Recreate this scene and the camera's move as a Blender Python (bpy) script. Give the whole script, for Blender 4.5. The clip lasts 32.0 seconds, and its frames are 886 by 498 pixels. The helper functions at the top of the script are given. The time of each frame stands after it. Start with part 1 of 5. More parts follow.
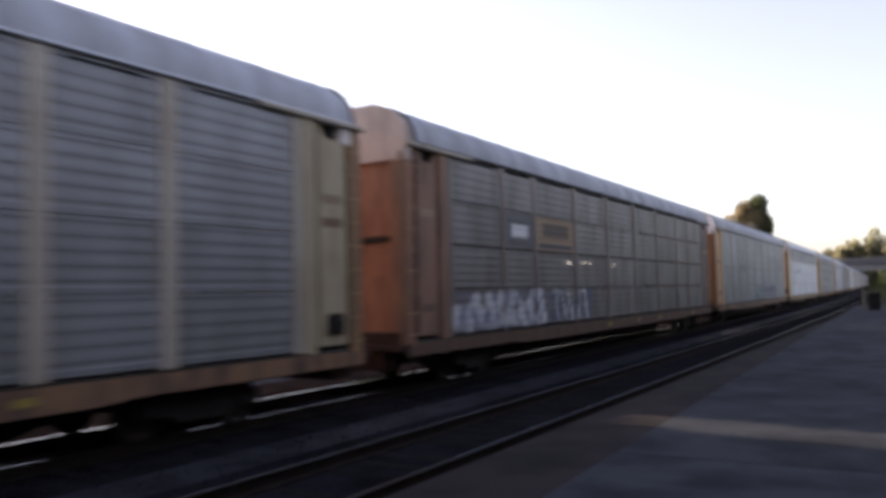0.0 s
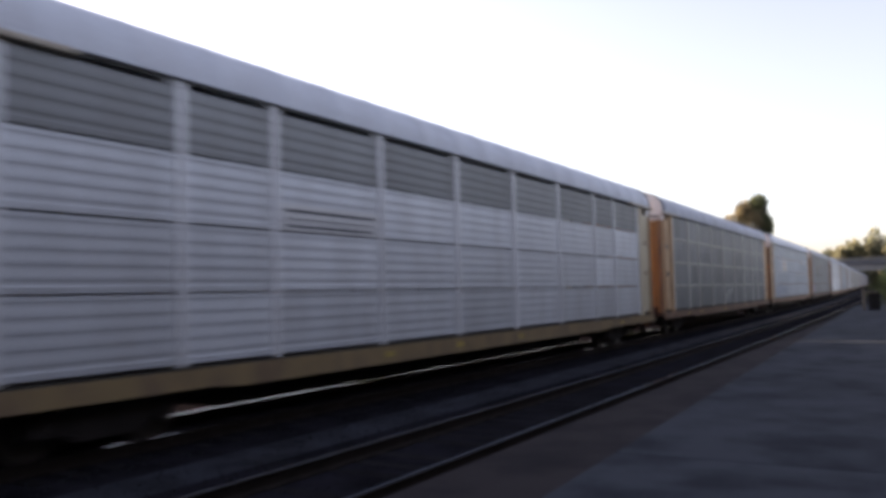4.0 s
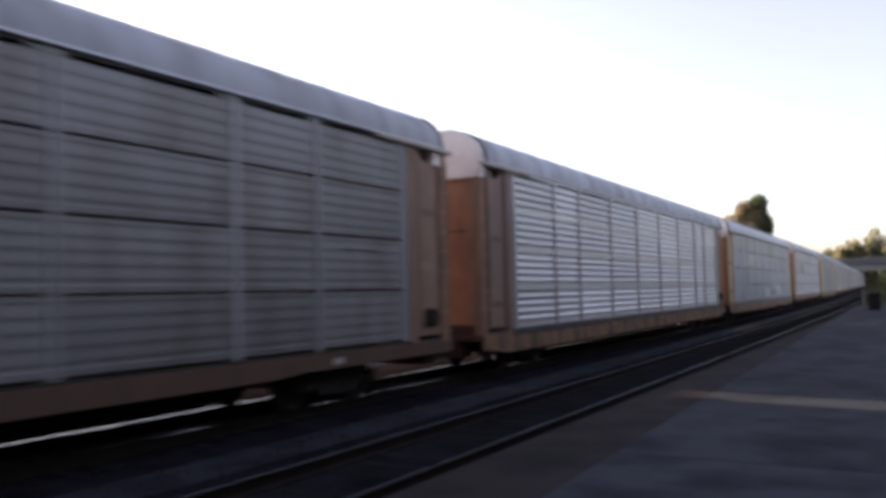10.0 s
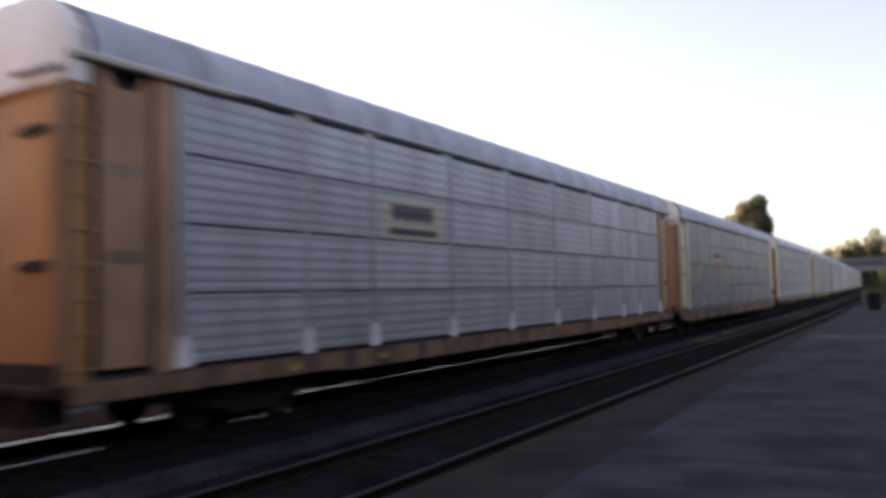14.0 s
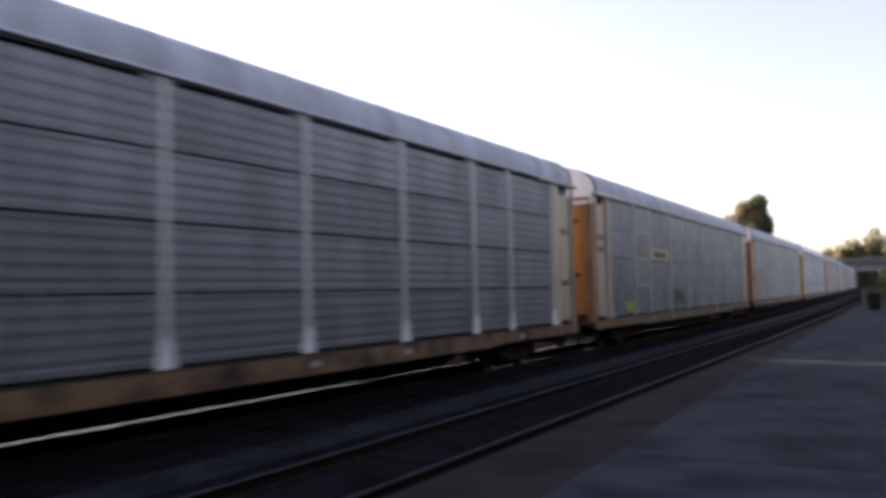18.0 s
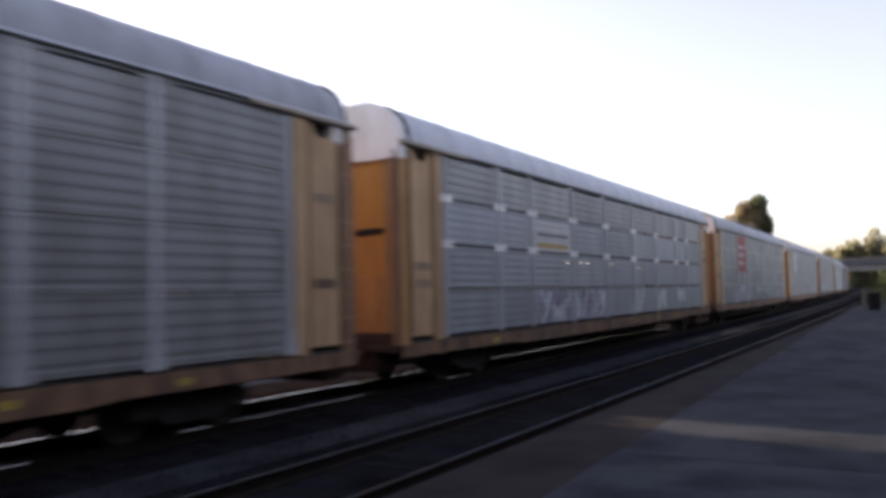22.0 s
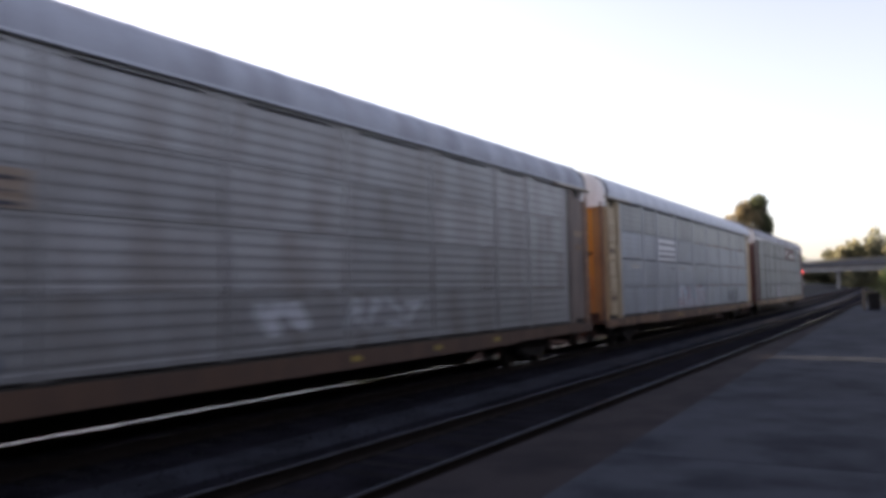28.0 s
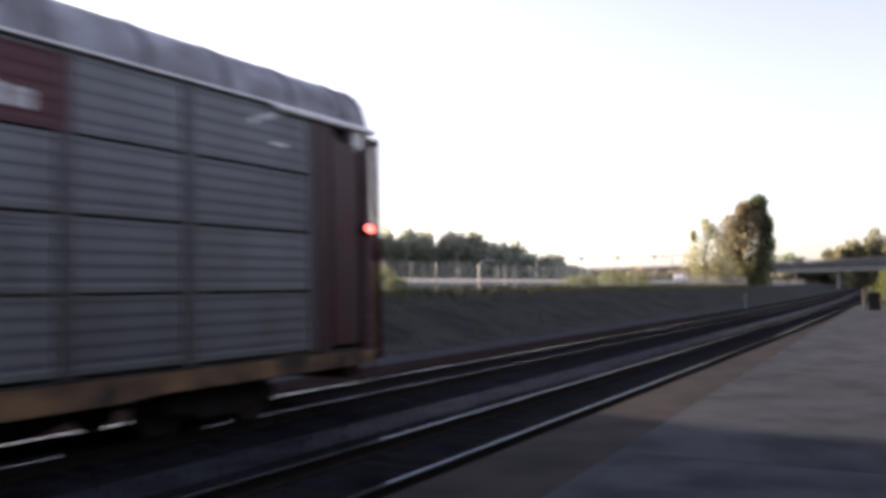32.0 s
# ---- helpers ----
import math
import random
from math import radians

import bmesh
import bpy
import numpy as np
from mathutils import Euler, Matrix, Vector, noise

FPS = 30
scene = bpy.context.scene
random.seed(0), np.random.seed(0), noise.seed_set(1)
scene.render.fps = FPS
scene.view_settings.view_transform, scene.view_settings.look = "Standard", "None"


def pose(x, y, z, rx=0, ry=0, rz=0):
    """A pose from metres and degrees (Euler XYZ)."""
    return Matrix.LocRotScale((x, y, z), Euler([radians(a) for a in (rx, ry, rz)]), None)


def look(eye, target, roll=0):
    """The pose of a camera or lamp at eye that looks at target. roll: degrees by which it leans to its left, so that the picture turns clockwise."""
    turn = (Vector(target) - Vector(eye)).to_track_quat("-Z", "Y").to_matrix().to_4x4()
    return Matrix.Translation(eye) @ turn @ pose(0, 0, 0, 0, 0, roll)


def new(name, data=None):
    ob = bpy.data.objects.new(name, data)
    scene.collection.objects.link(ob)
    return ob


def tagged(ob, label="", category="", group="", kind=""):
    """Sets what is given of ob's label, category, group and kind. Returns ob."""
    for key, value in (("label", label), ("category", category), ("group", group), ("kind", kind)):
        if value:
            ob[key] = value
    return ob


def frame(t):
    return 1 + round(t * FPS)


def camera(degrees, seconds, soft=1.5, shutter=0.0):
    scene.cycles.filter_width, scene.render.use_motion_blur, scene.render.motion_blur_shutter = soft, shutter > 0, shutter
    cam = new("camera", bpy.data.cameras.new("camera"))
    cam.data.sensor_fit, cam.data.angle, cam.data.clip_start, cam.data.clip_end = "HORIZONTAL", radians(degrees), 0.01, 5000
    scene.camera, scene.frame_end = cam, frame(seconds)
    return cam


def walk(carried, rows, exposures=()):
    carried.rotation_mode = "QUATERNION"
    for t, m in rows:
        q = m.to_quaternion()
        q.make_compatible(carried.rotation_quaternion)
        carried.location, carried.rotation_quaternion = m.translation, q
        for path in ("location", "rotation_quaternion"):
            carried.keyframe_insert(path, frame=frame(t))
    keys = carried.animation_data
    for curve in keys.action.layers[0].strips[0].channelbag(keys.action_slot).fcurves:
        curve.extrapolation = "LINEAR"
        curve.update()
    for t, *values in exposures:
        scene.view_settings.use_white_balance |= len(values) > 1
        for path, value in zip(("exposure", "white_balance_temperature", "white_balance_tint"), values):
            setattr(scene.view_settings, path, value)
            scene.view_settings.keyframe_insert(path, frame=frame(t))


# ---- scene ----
# Track-relative plan: x across the tracks, y along them, z = 0 at the rail heads.
KAPPA = 0.00027          # gentle left-hand bend of the line
NEAR_TRACK, FAR_TRACK = -5.557, -10.128
GAUGE = 1.5              # between rail-head centres
CAR_PITCH = 28.4         # coupled length of one wagon
HALF = 11.75             # half the panelled length


def bend(y):
    """Sideways shift of the line: a long curve, then a tangent."""
    y = max(0.0, y)
    return -KAPPA * (y * y / 2 if y < 150 else 150 * y - 11250)


def run(t):
    """Metres that the train has run since the start."""
    return 16.642 * t + 0.02275 * t * t / 2 - 0.00207 * t ** 3 / 6 + 0.00015 * t ** 4 / 24


# ---- camera ----
EYE = (0.0, 0.0, 1.921)
YAW, PITCH = radians(30.72), radians(3.143)
AIM = (EYE[0] - math.sin(YAW) * math.cos(PITCH), EYE[1] + math.cos(YAW) * math.cos(PITCH), EYE[2] + math.sin(PITCH))
cam = camera(57.55, 32.0, soft=4.3, shutter=0.5)
walk(cam, [(0.0, look(EYE, AIM, -1.378)), (32.0, look(EYE, AIM, -1.378))], exposures=[(0.0, 2.10, 6520, 25), (32.0, 2.10, 6520, 25)])

# ---- light ----
SUN_AZ, SUN_EL = radians(172.5), radians(9.0)     # counter-clockwise from +x
world = bpy.data.worlds.new("sky")
scene.world = world
world.use_nodes = True
wn = world.node_tree.nodes
sky = wn.new("ShaderNodeTexSky")
sky.sky_type, sky.sun_disc = "NISHITA", False
sky.sun_elevation, sky.sun_rotation = SUN_EL, radians(90.0) - SUN_AZ
sky.air_density, sky.dust_density, sky.ozone_density = 1.0, 1.2, 2.0
wn["Background"].inputs[1].default_value = 0.10
haze = wn.new("ShaderNodeHueSaturation")          # a hazy evening sky
haze.inputs["Saturation"].default_value = 0.49
world.node_tree.links.new(sky.outputs[0], haze.inputs["Color"])
world.node_tree.links.new(haze.outputs[0], wn["Background"].inputs[0])
sun = new("sun", bpy.data.lights.new("sun", "SUN"))
sun.data.energy, sun.data.angle, sun.data.color = 3.3, radians(0.6), (1.0, 0.84, 0.54)
sun_dir = Vector((math.cos(SUN_AZ) * math.cos(SUN_EL), math.sin(SUN_AZ) * math.cos(SUN_EL), math.sin(SUN_EL)))
sun.matrix_world = look(sun_dir * 50, (0, 0, 0))


# ---- materials ----
def material(name, colour, rough=0.6, metal=0.0, dark=None, scale=3.0, grain=60.0, bump=0.15, streak=None, amount=0.5,
             spread=0.15, spec=0.5, wave=0.0, worn=0.12, edge=None):
    """A surface with broad stains, fine grain, optional vertical streaks and per-piece variation."""
    m = bpy.data.materials.new(name)
    m.use_nodes = True
    t, ln = m.node_tree.nodes, m.node_tree.links
    b = t["Principled BSDF"]
    dark = dark or tuple(c * 0.55 for c in colour)
    co = t.new("ShaderNodeTexCoord")
    info = t.new("ShaderNodeObjectInfo")
    shift = t.new("ShaderNodeVectorMath")
    shift.operation = "ADD"
    ln.new(co.outputs["Object"], shift.inputs[0])
    mul = t.new("ShaderNodeVectorMath")
    mul.operation = "MULTIPLY"
    mul.inputs[1].default_value = (37.0, 53.0, 19.0)
    ln.new(info.outputs["Random"], mul.inputs[0])
    ln.new(mul.outputs[0], shift.inputs[1])
    squash = t.new("ShaderNodeMapping")
    squash.inputs["Scale"].default_value = (1.0, 1.0, streak if streak else 1.0)
    ln.new(shift.outputs[0], squash.inputs[0])
    big = t.new("ShaderNodeTexNoise")
    big.inputs["Scale"].default_value, big.inputs["Detail"].default_value = scale, 5.0
    ln.new(squash.outputs[0], big.inputs["Vector"])
    fine = t.new("ShaderNodeTexNoise")
    fine.inputs["Scale"].default_value, fine.inputs["Detail"].default_value = grain, 3.0
    ln.new(shift.outputs[0], fine.inputs["Vector"])
    ramp = t.new("ShaderNodeMapRange")
    ramp.inputs[1].default_value, ramp.inputs[2].default_value = 0.42, 0.68
    ramp.inputs[3].default_value, ramp.inputs[4].default_value = 0.0, amount
    ln.new(big.outputs[0], ramp.inputs[0])
    mix = t.new("ShaderNodeMix")
    mix.data_type = "RGBA"
    mix.inputs[6].default_value, mix.inputs[7].default_value = (*colour, 1), (*dark, 1)
    ln.new(ramp.outputs[0], mix.inputs[0])
    tone = t.new("ShaderNodeMapRange")
    tone.inputs[3].default_value, tone.inputs[4].default_value = 1.0 - spread, 1.0 + spread
    ln.new(info.outputs["Random"], tone.inputs[0])
    grains = t.new("ShaderNodeMapRange")
    grains.inputs[1].default_value, grains.inputs[2].default_value = 0.3, 0.7
    grains.inputs[3].default_value, grains.inputs[4].default_value = 0.86, 1.12
    ln.new(fine.outputs[0], grains.inputs[0])
    both = t.new("ShaderNodeMath")
    both.operation = "MULTIPLY"
    ln.new(tone.outputs[0], both.inputs[0])
    ln.new(grains.outputs[0], both.inputs[1])
    vary = t.new("ShaderNodeVectorMath")
    vary.operation = "SCALE"
    ln.new(mix.outputs[2], vary.inputs[0])
    ln.new(both.outputs[0], vary.inputs["Scale"])
    ln.new(vary.outputs[0], b.inputs["Base Color"])
    b.inputs["Metallic"].default_value = metal
    b.inputs["Specular IOR Level"].default_value = spec
    if edge:                                    # tint of a metal seen along its surface
        b.inputs["Specular Tint"].default_value = (*edge, 1)
    rr = t.new("ShaderNodeMapRange")
    rr.inputs[3].default_value, rr.inputs[4].default_value = max(0.03, rough - worn), min(1.0, rough + worn)
    ln.new(big.outputs[0], rr.inputs[0])
    ln.new(rr.outputs[0], b.inputs["Roughness"])
    if wave:                                    # slow dents in the sheet
        dent = t.new("ShaderNodeBump")
        dent.inputs["Strength"].default_value, dent.inputs["Distance"].default_value = wave, 0.06
        ln.new(big.outputs[0], dent.inputs["Height"])
        ln.new(dent.outputs[0], b.inputs["Normal"])
    if bump:
        bp = t.new("ShaderNodeBump")
        bp.inputs["Strength"].default_value, bp.inputs["Distance"].default_value = bump, 0.02
        ln.new(fine.outputs[0], bp.inputs["Height"])
        if wave:
            ln.new(dent.outputs[0], bp.inputs["Normal"])
        ln.new(bp.outputs[0], b.inputs["Normal"])
    return m


TINTS, BLENDS = {}, {}


def steel(name, colour, dirt=(0.10, 0.075, 0.06), amount=0.5, rough=0.50, metal=0.42):
    m = material(name, tuple(c * 0.85 for c in colour), rough, metal, dirt, 1.6 if metal else 2.6, 45.0, 0.05, 0.25 if metal else 0.4,
                 amount, 0.13, 0.65, 0.25)
    TINTS[m.name] = (colour, dirt)
    return m


def between(a, b, k=0.5):
    """A dirty paint between two others: worn coats, and shade mixed into end posts."""
    key = (a.name, b.name, k)
    if key not in BLENDS:
        (ca, da), (cb, db) = TINTS[a.name], TINTS[b.name]
        BLENDS[key] = steel("worn_and_shaded_mixed_paint", tuple(p + (q - p) * k for p, q in zip(ca, cb)), tuple(p + (q - p) * k for p, q in zip(da, db)), 0.6, 0.65, 0)
    return BLENDS[key]


DARK = material("dark_underframe_and_shade_steel", (0.026, 0.022, 0.021), 0.8, 0.0, (0.014, 0.012, 0.011), spec=0.2)
INSIDE = material("deck_and_rib_shade_steel", (0.05, 0.048, 0.046), 0.8)
GATE = material("dull_maroon_steel", (0.045, 0.013, 0.015), 0.9, 0.0, (0.022, 0.010, 0.011), spec=0.1)
GEAR = material("rust_dark_gear_steel", (0.060, 0.032, 0.025), 0.8, 0.0, (0.026, 0.016, 0.014), spec=0.2)
WHEEL = material("worn_wheel_steel", (0.045, 0.036, 0.032), 0.6, 0.3, (0.02, 0.016, 0.014))
RAIL = material("rusty_rail_side", (0.024, 0.019, 0.017), 0.9, 0.0, (0.014, 0.012, 0.011), spec=0.08)
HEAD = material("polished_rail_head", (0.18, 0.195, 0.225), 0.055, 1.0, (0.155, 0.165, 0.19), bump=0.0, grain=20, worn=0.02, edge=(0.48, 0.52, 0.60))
# Brighter copy of the head steel, for one rail's sky reflection.
HEAD_SKY_GLINT = material("sky_glint_rail_head", (0.31, 0.37, 0.49), 0.06, 1.0, (0.24, 0.28, 0.36), bump=0.0, grain=20, worn=0.03)
TIE = material("creosoted_tie_wood", (0.022, 0.021, 0.024), 0.9, 0, (0.013, 0.012, 0.013), 4, 30, 0.5, spec=0.0)
BALLAST = material("crushed_stone_ballast", (0.036, 0.039, 0.050), 0.95, 0, (0.012, 0.012, 0.014), 1.2, 22, 1.0, amount=0.7, spec=0.03)
TRACKBED = material("oily_dark_trackbed", (0.020, 0.019, 0.025), 0.95, 0, (0.006, 0.006, 0.007), 1.5, 22, 1.0, amount=0.7, spec=0.0)
CINDER = material("reddish_cinder_path", (0.027, 0.020, 0.019), 0.95, 0, (0.013, 0.010, 0.010), 0.9, 22, 0.8, amount=0.8, spec=0.0)
STONE = material("loose_ballast_stone", (0.020, 0.021, 0.025), 0.95, 0, (0.010, 0.010, 0.012), 5, 40, 0.3, spec=0.02)
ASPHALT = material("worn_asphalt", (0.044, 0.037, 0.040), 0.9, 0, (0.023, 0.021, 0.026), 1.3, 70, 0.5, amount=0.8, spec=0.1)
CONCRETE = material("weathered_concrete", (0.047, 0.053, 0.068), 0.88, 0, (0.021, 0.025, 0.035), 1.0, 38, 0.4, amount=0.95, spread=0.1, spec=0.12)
JOINT = material("dark_joint_filler", (0.05, 0.05, 0.05), 0.95)
EARTH = material("dry_grass_and_earth", (0.037, 0.037, 0.035), 0.95, 0, (0.017, 0.017, 0.021), 0.55, 6, 0.8, amount=0.9, spec=0.03)
WHITE = steel("dirty_white_paint", (1.02, 1.0, 1.0), (0.50, 0.44, 0.40), 0.4, 0.5, 0)


# ---- building helpers ----
class Shape:
    """Collects vertices and faces for one mesh."""

    def __init__(self):
        self.v, self.f = [], []

    def add(self, verts, faces):
        n = len(self.v)
        self.v += [tuple(p) for p in verts]
        self.f += [tuple(i + n for i in f) for f in faces]
        return self

    def box(self, x0, x1, y0, y1, z0, z1, c=0.0):
        """A box; c chamfers the edges that run along its longest side."""
        if c <= 0:
            return self.add([(x, y, z) for x in (x0, x1) for y in (y0, y1) for z in (z0, z1)],
                            [(0, 1, 3, 2), (4, 6, 7, 5), (0, 4, 5, 1), (2, 3, 7, 6), (0, 2, 6, 4), (1, 5, 7, 3)])
        d = (x1 - x0, y1 - y0, z1 - z0)
        axis = d.index(max(d))
        lo, hi = (x0, y0, z0), (x1, y1, z1)
        a, b = [i for i in range(3) if i != axis]
        ring = [(lo[a] + c, lo[b]), (hi[a] - c, lo[b]), (hi[a], lo[b] + c), (hi[a], hi[b] - c),
                (hi[a] - c, hi[b]), (lo[a] + c, hi[b]), (lo[a], hi[b] - c), (lo[a], lo[b] + c)]
        return self.prism(ring, axis, lo[axis], hi[axis], (a, b))

    def prism(self, ring, axis, start, end, plane=None):
        """A ring of points in a plane, drawn out along an axis."""
        a, b = plane or [i for i in range(3) if i != axis]
        n, verts = len(ring), []
        for w in (start, end):
            for p, q in ring:
                c = [0.0, 0.0, 0.0]
                c[a], c[b], c[axis] = p, q, w
                verts.append(c)
        return self.add(verts, [(i, (i + 1) % n, n + (i + 1) % n, n + i) for i in range(n)] +
                        [tuple(range(n - 1, -1, -1)), tuple(range(n, 2 * n))])

    def rod(self, p, q, r, n=8, r2=None):
        p, q = Vector(p), Vector(q)
        w = (q - p).normalized()
        u = w.orthogonal().normalized()
        s = w.cross(u)
        r2 = r if r2 is None else r2
        verts = [p + (u * math.cos(k * math.tau / n) + s * math.sin(k * math.tau / n)) * r for k in range(n)]
        verts += [q + (u * math.cos(k * math.tau / n) + s * math.sin(k * math.tau / n)) * r2 for k in range(n)]
        return self.add(verts, [(i, (i + 1) % n, n + (i + 1) % n, n + i) for i in range(n)] +
                        [tuple(range(n - 1, -1, -1)), tuple(range(n, 2 * n))])

    def mesh(self, name, smooth=False):
        me = bpy.data.meshes.new(name)
        me.from_pydata(self.v, [], self.f)
        bm = bmesh.new()
        bm.from_mesh(me)
        bmesh.ops.recalc_face_normals(bm, faces=bm.faces)
        for f in bm.faces:
            f.smooth = smooth
        if smooth:
            for e in bm.edges:
                e.smooth = e.calc_face_angle(0) < radians(40)
        bm.to_mesh(me)
        bm.free()
        me.materials.append(None)
        return me


def put(name, me, mat, parent=None, at=(0, 0, 0), label="", turn=0.0):
    """One mesh object with its own material in the slot, under a thing or a part."""
    if isinstance(me, Shape):
        me = me.mesh(name)
    ob = new(name, me)
    ob.material_slots[0].link = "OBJECT"
    ob.material_slots[0].material = mat
    if parent is not None:
        ob.parent = parent
    ob.location = at
    ob.rotation_euler[2] = turn
    return tagged(ob, label)


def thing(name, label, category, group="", at=(0, 0, 0), turn=0.0):
    ob = new(name)
    ob.location, ob.rotation_euler[2] = at, turn
    return tagged(ob, label, category, group)


made = {}


def shared(key, builder):
    if key not in made:
        made[key] = builder()
    return made[key]


# ---- ground, tracks, platform ----
def smooth(a, b, x):
    k = min(1.0, max(0.0, (x - a) / (b - a)))
    return k * k * (3 - 2 * k)


def ground_z(u, y):
    """Height of the ground at u metres across from the bent line."""
    if u > -4.4:
        return -0.07 + 0.4 * smooth(14, 60, u) - 0.10 * smooth(70, 110, y)
    z = -0.36 - 0.12 * smooth(-12.4, -14.2, u)
    z += (2.33 + 0.15 * math.sin(y * 0.021)) * smooth(-15.5, -26.0, u)
    z += 0.55 * smooth(-28.5, -31.0, u) + 3.0 * smooth(-60, -200, u)
    return z


def make_ground():
    us = [-2500, -1200, -600, -300, -200, -140, -100, -75, -60, -50, -42, -36, -33, -31, -30] + \
         [-28.5] + [-26 + 0.75 * k for k in range(19)] + [-12.2, -11.8, -8.0, -4.6, -4.35, -3, 0, 4, 9, 14, 22, 35, 60, 120, 300, 800, 2500]
    ys = [-400, -150, -60, -25] + [-10 + 2.5 * k for k in range(60)] + [150, 170, 200, 240, 290, 350, 420, 520, 700, 1000, 1600, 2800]
    s = Shape()
    for y in ys:
        for u in us:
            n = noise.noise((u * 0.35, y * 0.35, 0)) * 0.10 + noise.noise((u * 1.3, y * 1.3, 5)) * 0.04 if -60 < u < -13 else 0
            s.v.append((u + bend(min(y, 900)), y, ground_z(u, y) + n))
    w = len(us)
    s.f = [(j * w + i, j * w + i + 1, (j + 1) * w + i + 1, (j + 1) * w + i) for j in range(len(ys) - 1) for i in range(w - 1)]
    tagged(put("ground", s.mesh("ground", True), EARTH), "dry grass and dark earth bank beside the tracks", "ground", kind="structure")


def along(s, ring, y0, y1, centre, step=2.0):
    """A cross-section of points (x, z) drawn along the bent line."""
    n, m = len(ring), max(1, int((y1 - y0) / step))
    base = len(s.v)
    for k in range(m + 1):
        y = y0 + (y1 - y0) * k / m
        s.v += [(centre + bend(y) + x, y, z) for x, z in ring]
    for k in range(m):
        a, b = base + k * n, base + (k + 1) * n
        s.f += [(a + i, a + (i + 1) % n, b + (i + 1) % n, b + i) for i in range(n)]
    s.f += [tuple(base + i for i in range(n)), tuple(base + m * n + i for i in range(n - 1, -1, -1))]
    return s


def make_track(name, centre, words):
    bed = along(Shape(), [(-2.15, -0.45), (2.15, -0.45), (1.75, -0.19), (0.9, -0.175), (-0.9, -0.175), (-1.75, -0.19)], -30, 700, centre, 8.0)
    root = tagged(put(name, bed, TRACKBED), words, "railway track", kind="structure")
    web = [(-0.07, -0.17), (0.07, -0.17), (0.07, -0.155), (0.012, -0.135), (0.012, -0.05), (0.036, -0.035), (0.036, -0.006),
           (-0.036, -0.006), (-0.036, -0.035), (-0.012, -0.05), (-0.012, -0.135), (-0.07, -0.155)]
    for side in (-1, 1):
        bright = centre == FAR_TRACK and side < 0          # mirrors the sky below the wagons; that brightness is set in its colour
        # head width also sets how strong each reflected line reads
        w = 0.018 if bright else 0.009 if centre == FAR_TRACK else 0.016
        top = [(-w, -0.008), (w, -0.008), (w, -0.003), (w - 0.003, 0.0), (0.003 - w, 0.0), (-w, -0.003)]
        r = put("rail", along(Shape(), web, -30, 700, centre + side * GAUGE / 2, 6.0), RAIL, root, label="rust-brown steel rail")
        put("rail_head", along(Shape(), top, -30, 700, centre + side * GAUGE / 2, 6.0), HEAD_SKY_GLINT if bright else HEAD, r, label="polished bright rail head")
    tie = shared("tie", lambda: Shape().box(-1.28, 1.28, -0.11, 0.11, -0.34, -0.165, 0.012).mesh("tie"))
    plate = shared("tie_plate", lambda: Shape().box(-0.09, 0.09, -0.1, 0.1, -0.17, -0.155).mesh("tie_plate"))
    for k in range(140):
        y = 0.5 + k * 0.52
        put("tie", tie, TIE, root, (centre + bend(y) + random.uniform(-0.03, 0.03), y, random.uniform(-0.012, 0.004)), turn=random.uniform(-0.015, 0.015))
        if k < 60:
            for side in (-1, 1):
                put("tie_plate", plate, RAIL, root, (centre + bend(y) + side * GAUGE / 2, y, 0.0))
    return root


def make_stones():
    """Loose ballast stones over the beds, thick near the camera."""
    s, rng = Shape(), random.Random(5)
    for k in range(9000):
        y = 3.0 + 40.0 * rng.random() ** 1.6
        u = rng.uniform(-12.6, -4.5)
        r = rng.uniform(0.018, 0.042)
        d = min(abs(u - NEAR_TRACK), abs(u - FAR_TRACK))
        z = -0.18 if d < 1.7 else -0.225
        if abs(d - GAUGE / 2) < 0.09:
            continue
        c = (u + bend(y), y, z)
        pts = [(c[0] + r * rng.uniform(0.6, 1.2), c[1], c[2]), (c[0] - r * rng.uniform(0.6, 1.2), c[1], c[2]),
               (c[0], c[1] + r * rng.uniform(0.6, 1.2), c[2]), (c[0], c[1] - r * rng.uniform(0.6, 1.2), c[2]),
               (c[0] + rng.uniform(-0.01, 0.01), c[1], c[2] + r * rng.uniform(0.5, 1.0)), (c[0], c[1], c[2] - r)]
        s.add(pts, [(0, 2, 4), (2, 1, 4), (1, 3, 4), (3, 0, 4), (2, 0, 5), (1, 2, 5), (3, 1, 5), (0, 3, 5)])
    tagged(put("ballast_stones", s, STONE), "loose grey ballast stones strewn between and beside the rails", "ballast", kind="stuff")


